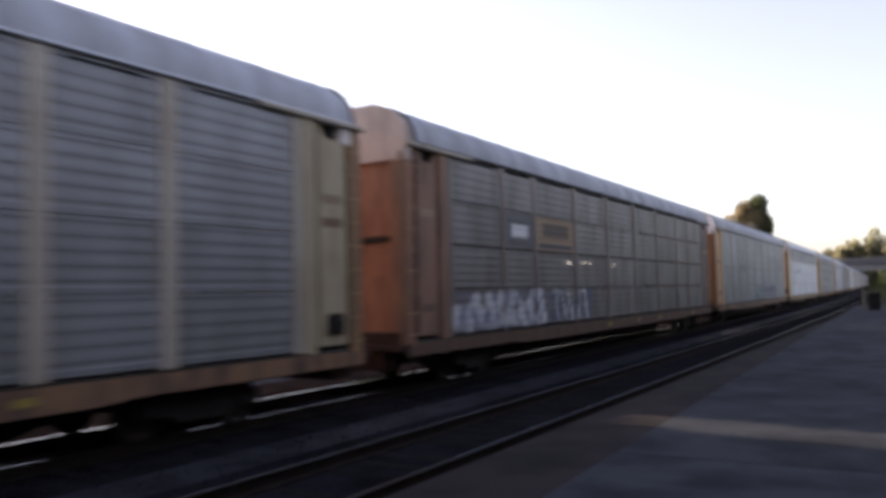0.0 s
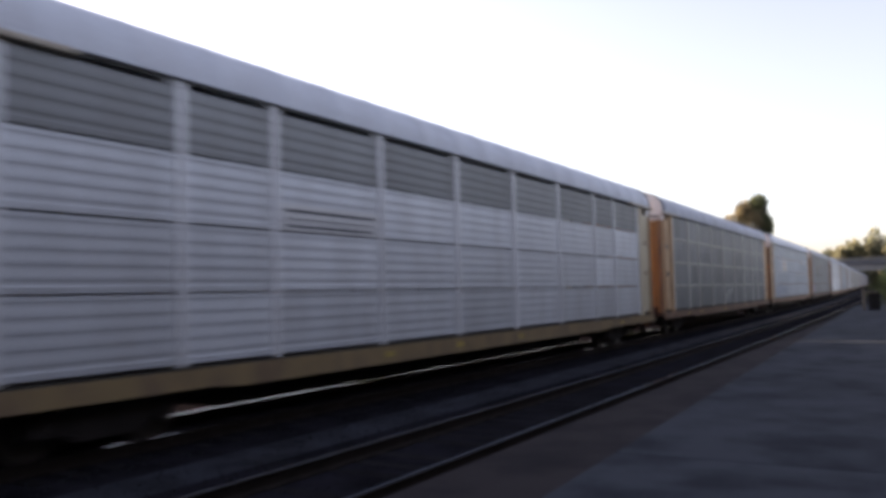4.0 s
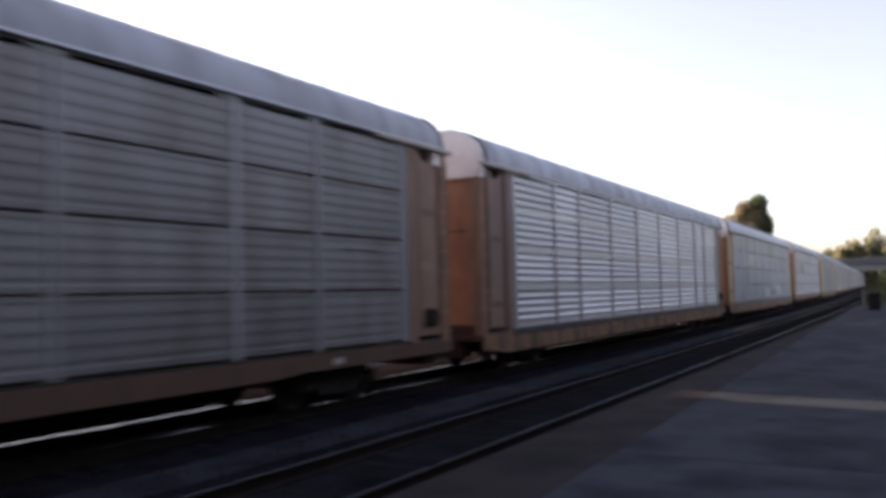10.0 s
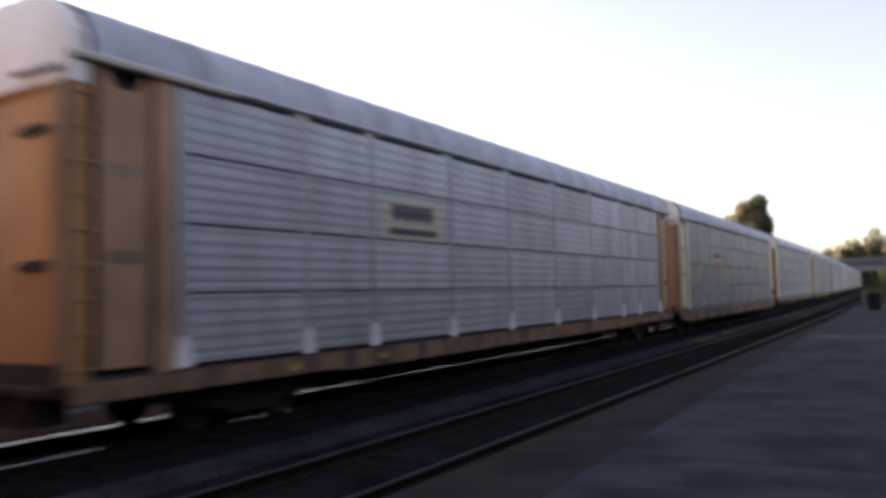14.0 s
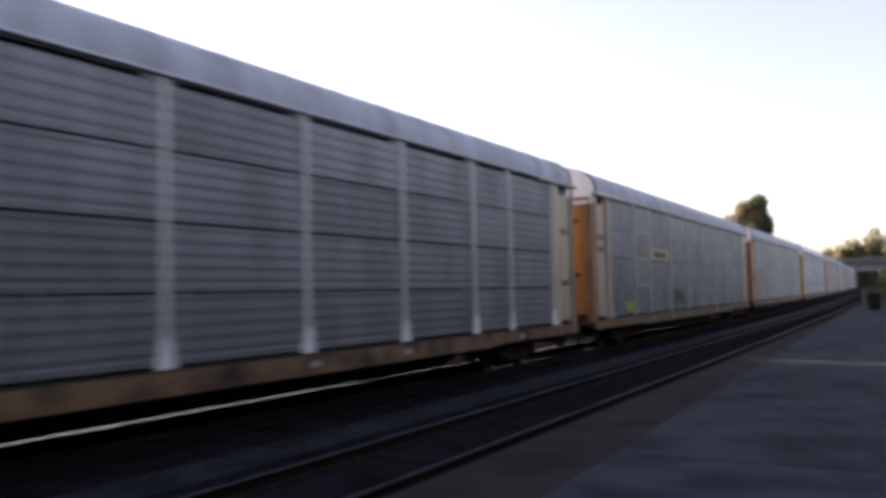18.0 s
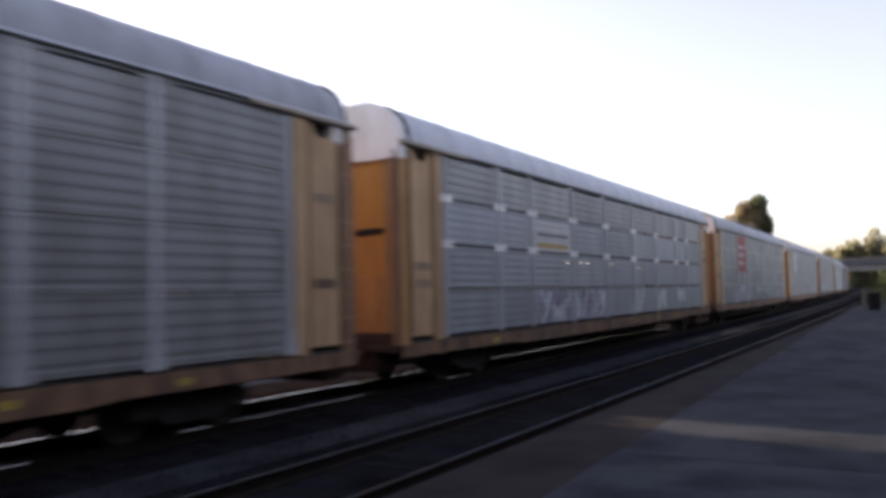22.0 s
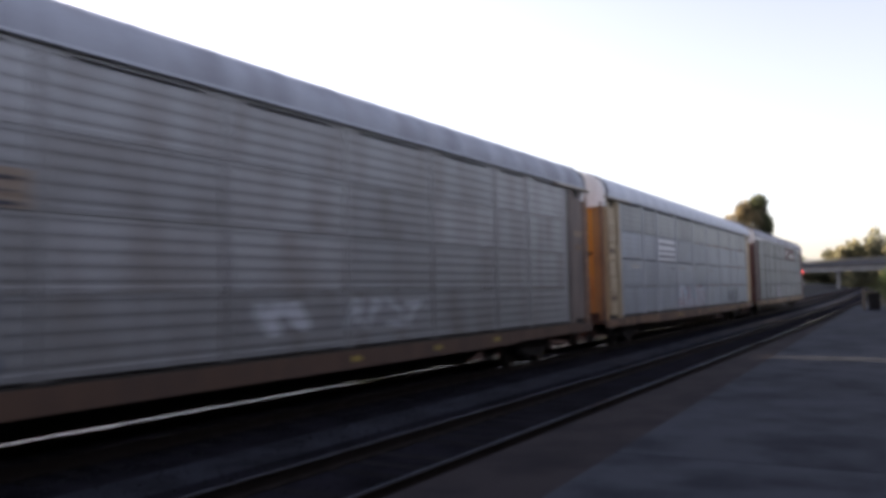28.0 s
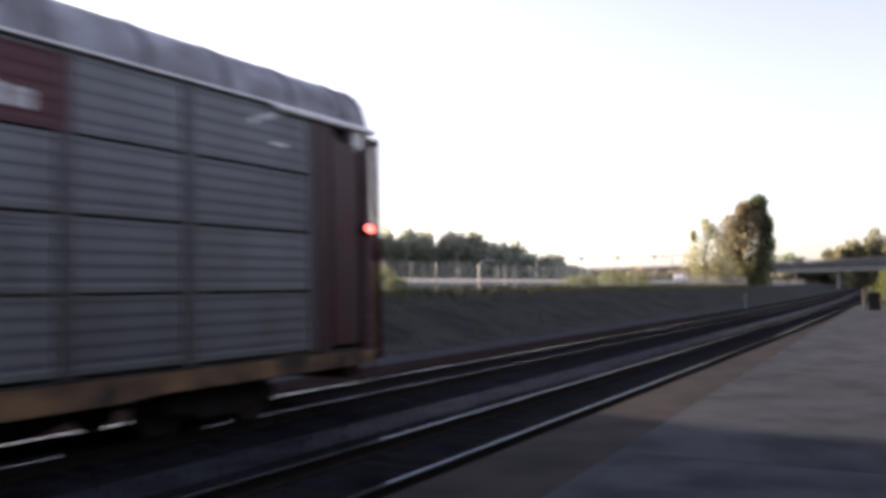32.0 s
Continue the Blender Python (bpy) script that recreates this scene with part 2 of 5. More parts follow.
def make_platform():
    """The low station platform: an asphalt strip along the rail, then cast concrete slabs."""
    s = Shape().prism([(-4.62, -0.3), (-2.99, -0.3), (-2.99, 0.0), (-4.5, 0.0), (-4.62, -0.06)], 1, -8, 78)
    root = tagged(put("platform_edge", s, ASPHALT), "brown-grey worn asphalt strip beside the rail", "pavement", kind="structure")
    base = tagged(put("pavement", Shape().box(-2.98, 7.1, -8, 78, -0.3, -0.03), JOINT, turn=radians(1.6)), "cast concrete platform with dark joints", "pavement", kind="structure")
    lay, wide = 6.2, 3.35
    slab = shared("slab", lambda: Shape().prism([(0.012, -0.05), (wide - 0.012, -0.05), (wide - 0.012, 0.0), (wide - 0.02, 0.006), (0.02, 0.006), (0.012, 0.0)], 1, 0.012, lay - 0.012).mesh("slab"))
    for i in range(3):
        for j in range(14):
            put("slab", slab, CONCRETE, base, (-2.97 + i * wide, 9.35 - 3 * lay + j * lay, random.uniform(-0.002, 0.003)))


def make_sky_blocker():
    """An unseen plain dark wall, added behind the camera to block skylight."""
    blocker_mat = material("dark_blocker_surface", (0.030, 0.032, 0.036), 0.9, 0, (0.018, 0.019, 0.022), 0.8, 30, 0.4, spec=0.1)
    s = Shape().box(4.2, 4.6, -45, 60, -0.2, 7.4).box(4.15, 4.65, -45, 60, 7.4, 7.6).box(4.6, 14.0, -45, 60, 7.1, 7.4)
    tagged(put("wall_station", s, blocker_mat), "plain dark boarded station wall along the platform", "wall", kind="structure")


def make_bed_and_grass():
    s = along(Shape(), [(-17.6, -0.75), (-4.66, -0.75), (-4.66, -0.215), (-12.7, -0.225), (-17.2, -0.36)], -30, 700, 0.0, 8.0)
    tagged(put("ballast_bed", s, BALLAST), "dark crushed-stone bed between and beside the tracks", "ballast", kind="structure")
    s = along(Shape(), [(-14.6, -0.5), (-12.2, -0.5), (-12.2, -0.215), (-12.7, -0.219), (-14.6, -0.276)], -30, 400, 0.0, 8.0)
    tagged(put("cinder_path", s, CINDER), "black cinder strip beyond the far track", "ballast", kind="structure")
    g, rng = Shape(), random.Random(21)
    for k in range(9000):
        y = 14 + 130 * rng.random() ** 1.3
        u = -14.5 - 14.5 * rng.random() ** 0.6
        x, z = u + bend(y), ground_z(u, y) - 0.05
        a, h, w = rng.uniform(0, 6.28), rng.uniform(0.12, 0.42) * (1.0 if u < -22 else 0.6), rng.uniform(0.02, 0.06)
        dx, dy = math.cos(a), math.sin(a)
        lx, ly = rng.uniform(-.15, .15), rng.uniform(-.15, .15)
        g.add([(x - w * dx, y - w * dy, z), (x + w * dx, y + w * dy, z), (x + lx, y + ly, z + h)], [(0, 1, 2)])
    for k in range(5000):       # a taller greenish fringe along the crest
        y = 14 + 150 * rng.random() ** 1.2
        u = -26.2 + rng.gauss(0, 1.2)
        x, z = u + bend(y), ground_z(u, y) - 0.05
        a, h, w = rng.uniform(0, 6.28), rng.uniform(0.2, 0.55) * (0.6 + 0.5 * math.sin(y * 0.5) ** 2), rng.uniform(0.04, 0.10)
        dx, dy = math.cos(a), math.sin(a)
        lx, ly = rng.uniform(-.15, .15), rng.uniform(-.15, .15)
        g.add([(x - w * dx, y - w * dy, z), (x + w * dx, y + w * dy, z), (x + lx, y + ly, z + h)], [(0, 1, 2)])
    tagged(put("bank_grass", g, material("dry_bank_grass", (0.070, 0.076, 0.034), 0.9, 0, (0.045, 0.040, 0.026), 0.3, 5, 0, spec=0.1)),
           "tufts of dry grass on the dark bank", "grass", kind="stuff")


make_sky_blocker()
make_bed_and_grass()
make_ground()
make_track("track_near", NEAR_TRACK, "empty near track with bright rails on dark ballast")
make_track("track_far", FAR_TRACK, "far track with rails on dark ballast under the train")
make_stones()
make_platform()


# ---- the train: enclosed vehicle-carrier wagons ----
BAYS = [0.0, 2.62, 4.5, 7.4, 10.3, 13.2, 16.1, 19.0, 20.88, 23.5]
ROWS = [1.03, 2.01, 2.97, 3.94, 4.93]
PLANE = 1.435            # side sheets, from the wagon's middle
POST = 1.462
ROOF = [(1.50, 4.96), (1.50, 5.11), (1.45, 5.30), (1.30, 5.51), (1.05, 5.67), (0.72, 5.77), (0.36, 5.815), (0.0, 5.83)]


def ribs(h, deep, n=4):
    """Height and depth of the pressed ribs of a side sheet of height h, with flat margins."""
    e = 0.11
    p, out = (h - 2 * e) / n, [(0.0, deep), (e - 0.03, deep)]
    for k in range(n):
        z = e + k * p
        out += [(z - 0.01, 0.0), (z + 0.16 * p, 0.0), (z + 0.30 * p, deep), (z + 0.52 * p, deep)]
    return out + [(h - e - 0.01, 0.0), (h - e + 0.03, 0.0), (h - e + 0.05, deep), (h, deep)]


def sheet(w, h, deep, hole=None):
    """A ribbed side sheet, closed at the back; hole: (from, to, low, high) of a slot through it."""
    s, prof = Shape(), ribs(h, deep)
    parts = [(0.0, w, None)]
    if hole:
        parts = [(0.0, hole[0], None), (hole[0], hole[1], hole), (hole[1], w, None)]
    for y0, y1, cut in parts:
        if cut:
            for lo, hi in ((0.0, cut[2]), (cut[3], h)):
                zs, ds = [z for z, d in prof], [d for z, d in prof]
                line = [(float(np.interp(lo, zs, ds)), lo)] + [(d, z) for z, d in prof if lo < z < hi] + [(float(np.interp(hi, zs, ds)), hi)]
                s.prism(line + [(-0.012, hi), (-0.012, lo)], 1, y0, y1)
        else:
            s.prism([(d, z) for z, d in prof] + [(-0.012, h), (-0.012, 0.0)], 1, y0, y1)
    return s.mesh("side_panel")


def roof_mesh():
    half = ROOF
    ring = [(x, z) for x, z in half] + [(-x, z) for x, z in reversed(half[:-1])] + [(-1.44, 4.94), (1.44, 4.94)]
    stations = [(-13.22, 1.0), (-13.2, 1.0)]
    y = -12.6
    while y < 12.7:
        stations += [(y - 0.05, 1.0), (y - 0.03, 1.012), (y + 0.03, 1.012), (y + 0.05, 1.0)]
        y += 1.4
    stations += [(12.95, 1.0), (13.12, 0.95), (13.22, 0.84), (13.26, 0.66)]
    s, n = Shape(), len(ring)
    for y, k in stations:
        s.v += [(x * (1.0 if k <= 1 else 1.004), y, 4.96 + (z - 4.96) * k if k <= 1 else z + 0.010) for x, z in ring]
    for j in range(len(stations) - 1):
        a, b = j * n, (j + 1) * n
        s.f += [(a + i, a + (i + 1) % n, b + (i + 1) % n, b + i) for i in range(n)]
    s.f += [tuple(range(n)), tuple(range((len(stations) - 1) * n, len(stations) * n))]
    return s.mesh("roof", True)


def roof_rim(wide, lift):
    """A narrow band round the roof's outline."""
    outer = [(x + lift * (x > 0), z + lift) for x, z in ROOF]
    ring = outer + [(-x, z) for x, z in reversed(outer[:-1])]
    inner = [(x * 0.97, z - 0.05) for x, z in ring]
    s = Shape()
    for i in range(len(ring) - 1):
        s.prism([ring[i], ring[i + 1], inner[i + 1], inner[i]], 1, -wide / 2, wide / 2, (0, 2))
    return s.mesh("roof_band")


def wheelset_mesh():
    s = Shape().rod((-1.05, 0, 0), (1.05, 0, 0), 0.085, 12)
    for side in (-1, 1):
        x = side * 0.75
        prof = [(x - side * 0.07, 0.445), (x - side * 0.045, 0.445), (x - side * 0.03, 0.42), (x + side * 0.065, 0.415),
                (x + side * 0.065, 0.35), (x + side * 0.02, 0.33), (x + side * 0.01, 0.16), (x + side * 0.07, 0.13), (x + side * 0.07, 0.09)]
        n = 24
        base = len(s.v)
        for px, r in prof:
            s.v += [(px, r * math.cos(k * math.tau / n), r * math.sin(k * math.tau / n)) for k in range(n)]
        for j in range(len(prof) - 1):
            s.f += [(base + j * n + k, base + j * n + (k + 1) % n, base + (j + 1) * n + (k + 1) % n, base + (j + 1) * n + k) for k in range(n)]
        s.f.append(tuple(base + k for k in range(n)))
        for k in range(3):      # cast marks that show the turning
            a = k * math.tau / 3
            s.rod((x + side * 0.02, 0.24 * math.cos(a), 0.24 * math.sin(a)), (x + side * 0.045, 0.24 * math.cos(a), 0.24 * math.sin(a)), 0.045, 6)
    return s.mesh("wheelset", True)


def side_frame_mesh():
    ring = [(-1.12, 0.34), (-0.68, 0.34), (-0.42, 0.20), (0.42, 0.20), (0.68, 0.34), (1.12, 0.34), (1.12, 0.52), (0.75, 0.60),
            (0.45, 0.72), (-0.45, 0.72), (-0.75, 0.60), (-1.12, 0.52)]
    s = Shape().prism(ring, 0, -0.07, 0.07, (1, 2))
    for y in (-0.89, 0.89):
        s.rod((-0.02, y, 0.42), (0.13, y, 0.42), 0.12, 12)
    for k in range(5):
        s.rod((0.03, -0.24 + 0.12 * k, 0.24), (0.03, -0.24 + 0.12 * k, 0.46), 0.05, 8)
    return s.mesh("side_frame")


def ladder_mesh():
    s = Shape()
    s.rod((0.022, -1.68, 0), (0.022, -1.35, 0), 0.009, 6)
    for y in (-1.68, -1.35):
        s.rod((-0.02, y, 0), (0.03, y, 0), 0.009, 6)
    return s.mesh("ladder_rung")


def door_mesh(low, high):
    """One panel of an end door leaf, with its shallow pressed folds."""
    ring, x = [], 0.02
    while x < 1.2:
        ring += [(x, 0.0), (x + 0.20, 0.0), (x + 0.22, -0.012), (x + 0.39, -0.012)]
        x += 0.42
    ring += [(1.28, 0.0), (1.28, 0.05), (0.02, 0.05)]
    return Shape().prism(ring, 2, low, high, (0, 1)).mesh("end_door")


def cap_mesh():
    half = [(1.44, 4.60), (1.47, 4.98), (1.44, 5.24), (1.32, 5.45), (1.05, 5.65), (0.76, 5.78)]
    ring = half + [(-x, z) for x, z in reversed(half)]
    return Shape().prism(ring, 1, -1.74, -1.46, (0, 2)).mesh("end_cap")


RUNG = material("dull_tan_rung_steel", (0.48, 0.33, 0.20), 0.8, 0, (0.24, 0.16, 0.10))
# Rust brown, darkened further to stand in for shade between the wagons.
CORNER = steel("rust_and_shade_corner_steel", (0.22, 0.125, 0.075), (0.085, 0.055, 0.042), 0.7, 0.75, 0)
SHARED = dict(
    roof=roof_mesh(), roof_edge=roof_rim(0.05, 0.012), roof_seam=roof_rim(0.13, 0.016), wheelset=wheelset_mesh(), side_frame=side_frame_mesh(), ladder=ladder_mesh(), end_door=door_mesh(2.30, 4.60), lower_panel=door_mesh(1.16, 2.297), end_cap=cap_mesh(),
    bolster=Shape().box(-1.0, 1.0, -0.22, 0.22, 0.42, 0.70, 0.03).mesh("truck"),
    side_sill=Shape().prism([(-13.45, 0.70), (-8.6, 0.69), (-8.0, 0.64), (8.0, 0.64), (8.6, 0.69), (13.45, 0.70), (13.45, 0.93), (11.9, 0.955),
                             (-11.9, 0.955), (-13.45, 0.93)], 0, 1.38, 1.47, (1, 2)).mesh("side_sill"),
    side_sill_low=Shape().prism([(-13.45, 0.60), (-12.2, 0.47), (12.2, 0.47), (13.45, 0.60), (13.45, 0.93), (11.9, 0.96),
                                 (-11.9, 0.96), (-13.45, 0.93)], 0, 1.38, 1.47, (1, 2)).mesh("side_sill"),
    base_strip=Shape().box(1.40, 1.485, -11.9, 11.9, 0.86, 1.03, 0.01).mesh("base_strip"),
    end_gate=Shape().box(1.30, 1.42, 1.90, 2.00, 0.75, 4.86, 0.015).box(1.33, 1.39, 1.55, 2.05, 4.70, 4.80).box(1.33, 1.39, 1.55, 2.05, 0.78, 0.9)
    .box(1.33, 1.39, 1.55, 2.05, 2.6, 2.68).mesh("end_gate"),
    centre_sill=Shape().prism([(-13.3, 0.92), (-13.3, 0.52), (-8.7, 0.52), (-7.5, 0.20), (7.5, 0.20), (8.7, 0.52), (13.3, 0.52), (13.3, 0.92)], 0, -0.36, 0.36, (1, 2)).mesh("centre_sill"),
    deck=Shape().box(-1.38, 1.38, -13.4, 13.4, 0.93, 0.99).mesh("floor"),
    upper_deck=Shape().box(-1.40, 1.40, -11.7, 11.7, 3.10, 3.16).mesh("upper_deck"),
    eave_strip=Shape().box(1.49, 1.525, -13.2, 13.2, 4.945, 4.985, 0.006).mesh("eave_strip"),
    top_rail=Shape().box(1.38, 1.46, -13.4, 13.4, 4.93, 4.965).mesh("top_rail"),
    cross_bearer=Shape().prism([(-1.36, 0.62), (-0.3, 0.50), (0.3, 0.50), (1.36, 0.62), (1.36, 0.93), (-1.36, 0.93)], 1, -0.07, 0.07, (0, 2)).mesh("cross_bearer"),
    corner_post=Shape().box(1.28, 1.42, -1.74, -1.68, 0.93, 4.75, 0.015).mesh("corner_post"),
    end_sheet=Shape().prism([(-1.28, 1.08), (-0.53, 1.08), (-0.53, 4.86), (-0.60, 4.86), (-0.66, 4.70), (-0.78, 4.62), (-1.00, 4.62), (-1.10, 4.70), (-1.15, 4.86), (-1.28, 4.86)], 0, 1.395, 1.425, (1, 2)).mesh("end_sheet"),
    ladder_column=Shape().box(1.35, 1.425, -1.69, -1.40, 0.93, 4.88, 0.012).mesh("ladder_column"),
    # dark backing plate: its colour makes the shade around the end sheet
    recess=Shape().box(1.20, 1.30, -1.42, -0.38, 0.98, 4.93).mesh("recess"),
    reflector=Shape().box(1.47, 1.475, -0.12, 0.12, 0.76, 0.86).mesh("reflector"),
    data_plate=Shape().box(1.425, 1.430, -1.18, -0.62, 0, 0.16).mesh("data_plate"),
    door_seam=Shape().box(0.05, 1.2, -1.640, -1.60, 0, 0.035).mesh("door_seam"),
    end_pillar=Shape().box(1.29, 1.475, -0.42, -0.14, 0.97, 4.93, 0.02).mesh("end_pillar"),
    eave=Shape().box(1.36, 1.55, -1.72, 0.95, 4.87, 4.955, 0.02).mesh("eave_bracket"),
    eave_beam=Shape().box(0.45, 1.36, -1.80, -1.72, 4.74, 4.79, 0.01).mesh("eave_beam"),
    slot=Shape().prism([(0.26, 0.05), (0.38, 0.0), (0.90, 0.02), (1.02, 0.09), (0.92, 0.15), (0.40, 0.14)], 1, -1.655, -1.58, (0, 2)).mesh("door_slot"),
    sheet_rib=Shape().prism([(1.424, 0.0), (1.452, 0.05), (1.452, 0.09), (1.424, 0.16)], 1, -1.12, -0.64, (0, 2)).mesh("sheet_rib"),
    jamb=Shape().box(1.05, 1.30, -1.70, -1.56, 0.95, 4.6, 0.015).mesh("door_jamb"),
    end_step=Shape().box(-1.4, 1.4, -1.95, -1.35, 0.80, 0.93, 0.02).box(-1.2, 1.2, -1.75, -1.55, 0.93, 1.17, 0.02).mesh("end_platform"),
    buffer=Shape().box(-0.95, 0.95, -1.90, -1.4, 0.42, 0.80, 0.03).mesh("striker"),
    coupler=Shape().box(-0.11, 0.11, -2.42, -1.88, 0.77, 0.97, 0.02).prism([(-0.17, -2.30), (0.17, -2.30), (0.17, -2.44), (0.02, -2.44), (-0.10, -2.50), (-0.17, -2.46)], 2, 0.73, 1.01, (0, 1)).mesh("coupler"),
    stirrup=Shape().box(1.40, 1.43, -1.70, -1.67, 0.42, 0.95).box(1.40, 1.43, -1.39, -1.36, 0.42, 0.95).box(1.40, 1.43, -1.70, -1.36, 0.42, 0.45).mesh("stirrup_step"),
    hose=Shape().rod((0.45, -1.9, 0.7), (0.42, -2.1, 0.45), 0.025, 6).rod((0.42, -2.1, 0.45), (0.30, -2.42, 0.35), 0.025, 6).mesh("brake_hose"),
    brake_box=Shape().box(1.432, 1.50, -1.10, -0.72, 1.25, 1.62, 0.04).rod((1.50, -0.91, 1.44), (1.53, -0.91, 1.44), 0.17, 14).mesh("brake_wheel_box"),
)


def stroke_distance(y, z, a, b):
    dx, dz = b[0] - a[0], b[1] - a[1]
    k = max(0.0, min(1.0, ((y - a[0]) * dx + (z - a[1]) * dz) / (dx * dx + dz * dz + 1e-9)))
    return math.hypot(y - a[0] - k * dx, z - a[1] - k * dz)


def scrawl(seed, y0, y1, z0, z1, letter=0.95, thick=0.13):
    """A row of unreadable fat signs, each a list of strokes."""
    rng, signs, y = random.Random(seed), [], y0
    while y < y1 - letter * 0.5:
        w = letter * rng.uniform(0.75, 1.05)
        nodes = [(y + w * (0.12 + 0.32 * i) + rng.uniform(-.05, .05), z0 + thick + (z1 - z0 - 2 * thick) * (0.5 * j) + rng.uniform(-.05, .05)) for i in range(3) for j in range(3)]
        way = [rng.choice((0, 2)), rng.choice((1, 4, 3, 5)), rng.choice((6, 8)), rng.choice((4, 7)), rng.choice((0, 2, 6, 8))]
        signs.append([(nodes[a], nodes[b]) for a, b in zip(way, way[1:]) if a != b])
        y += w
    return signs


def paint(wagon, name, mat, y0, y1, z0, z1, inside, deep, label="", step=0.06, posts=True, lift=0.004):
    """A coat of paint that follows the ribs (and the posts) wherever inside(y, z) holds. y counts from the first post."""
    for r in range(4):
        coarse, levels = ribs(ROWS[r + 1] - ROWS[r] - 0.03, deep), []
        for (za, da), (zb, db) in zip(coarse, coarse[1:]):
            m = max(1, math.ceil((zb - za) / 0.035))
            levels += [(ROWS[r] + 0.015 + za + (zb - za) * i / m, da + (db - da) * i / m) for i in range(m)]
        levels.append((ROWS[r] + 0.015 + coarse[-1][0], coarse[-1][1]))
        if levels[-1][0] > z0 and levels[0][0] < z1:
            paint_row(wagon, name, mat, y0, y1, z0, z1, inside, levels, label, step, posts, lift)


def paint_row(wagon, name, mat, y0, y1, z0, z1, inside, levels, label, step, posts, lift):
    cells = {}
    n = max(1, int((y1 - y0) / step))
    for j, (a, b) in enumerate(zip(levels, levels[1:])):
        if not z0 <= (a[0] + b[0]) / 2 <= z1:
            continue
        for k in range(n):
            ya, yb = y0 + (y1 - y0) * k / n, y0 + (y1 - y0) * (k + 1) / n
            ym = (ya + yb) / 2
            if not inside(ym, (a[0] + b[0]) / 2):
                continue
            post = any(abs(ym - p) < 0.09 for p in BAYS)
            if post and not posts:
                continue
            xa, xb = (POST, POST) if post else (PLANE + a[1], PLANE + b[1])
            cells[j, k] = ((post, sum(ym > p for p in BAYS) if not post else round(ym)), [(xa + lift, ya - HALF, a[0]), (xa + lift, yb - HALF, a[0]), (xb + lift, yb - HALF, b[0]), (xb + lift, ya - HALF, b[0])])
    while cells:                # one part for each patch that hangs together
        start = next(iter(cells))
        todo, kind, s, count = [start], cells[start][0], Shape(), 0
        while todo:
            j, k = todo.pop()
            if cells.get((j, k), (None,))[0] != kind:
                continue
            s.add(cells.pop((j, k))[1], [(0, 1, 2, 3)])
            count += 1
            todo += [(j + 1, k), (j - 1, k), (j, k + 1), (j, k - 1)]
        if count > 3:
            put(name, s, mat, wagon, label=label)


PAINTS = {}


def colour_paint(rgb, metal=0.0, amount=0.35):
    key = tuple(rgb)
    if key not in PAINTS:
        PAINTS[key] = steel("faded_paint", rgb, tuple(c * 0.5 + 0.03 for c in rgb), amount, 0.6, metal)
    return PAINTS[key]


def graffiti(wagon, st, seed, y0, y1, z0, z1, fill, edge, letter=0.95, thick=0.13, lift=0.004):
    for strokes in scrawl(seed, y0, y1, z0, z1, letter, thick):
        ys = [p[0] for s in strokes for p in s]
        box = (max(min(ys) - thick - 0.12, -0.3), min(max(ys) + thick + 0.12, 23.7), z0 - 0.1, z1 + 0.1)

        def far(y, z):
            return min(stroke_distance(y, z, a, b) for a, b in strokes) - thick
        if edge:
            paint(wagon, "graffiti_outline", colour_paint(edge), *box, lambda y, z: 0 <= far(y, z) < 0.10, st["deep"], "sprayed graffiti outline", lift=lift)
        paint(wagon, "graffiti_letter", colour_paint(fill), *box, lambda y, z: far(y, z) < 0.0, st["deep"], "sprayed graffiti shape", lift=lift)


def placard(wagon, st, bay, z0, z1, ground, bars, inset=0.12, cover=1, posts=False):
    """A painted sign field over one or more bays with unreadable bars: (from, to, low, high, colour) in shares of it."""
    y0, y1 = BAYS[bay] + inset, BAYS[bay + cover] - inset
    if ground:
        paint(wagon, "sign_field", colour_paint(ground), y0, y1, z0, z1, lambda y, z: True, st["deep"], "painted sign field", posts=posts)
    for a, b, c, d, col in bars:
        paint(wagon, "sign_bar", colour_paint(col), y0 + (y1 - y0) * a, y0 + (y1 - y0) * b, z0 + (z1 - z0) * c, z0 + (z1 - z0) * d,
              lambda y, z: True, st["deep"], "painted bar of lettering", posts=posts, lift=0.007)


def stroke(y0, z0, y1, z1, thick, rgb):
    """One thin line of colour over the sheets."""
    return lambda w, st: paint(w, "paint_stroke", colour_paint(rgb), min(y0, y1) - thick, max(y0, y1) + thick, min(z0, z1) - thick, max(z0, z1) + thick,
                               lambda y, z: stroke_distance(y, z, (y0, z0), (y1, z1)) < thick, st["deep"], "thin pale paint stroke", step=0.03)


def wheel_rows():
    return [(k / FPS, run(k / FPS) / 0.42) for k in range(int(32 * FPS) + 1)]


TURNING = []             # wheelsets that motions() keys


def make_truck(wagon, y):
    truck = put("truck", SHARED["bolster"], DARK, wagon, (0, y, 0), "dark cast-steel truck")
    for side in (-1, 1):
        put("side_frame", SHARED["side_frame"], DARK, truck, (side * 1.02, 0, 0), turn=0 if side > 0 else math.pi)
    for dy in (-0.89, 0.89):
        TURNING.append(put("wheelset", SHARED["wheelset"], WHEEL, truck, (0, dy, 0.42), "steel wheels on an axle"))


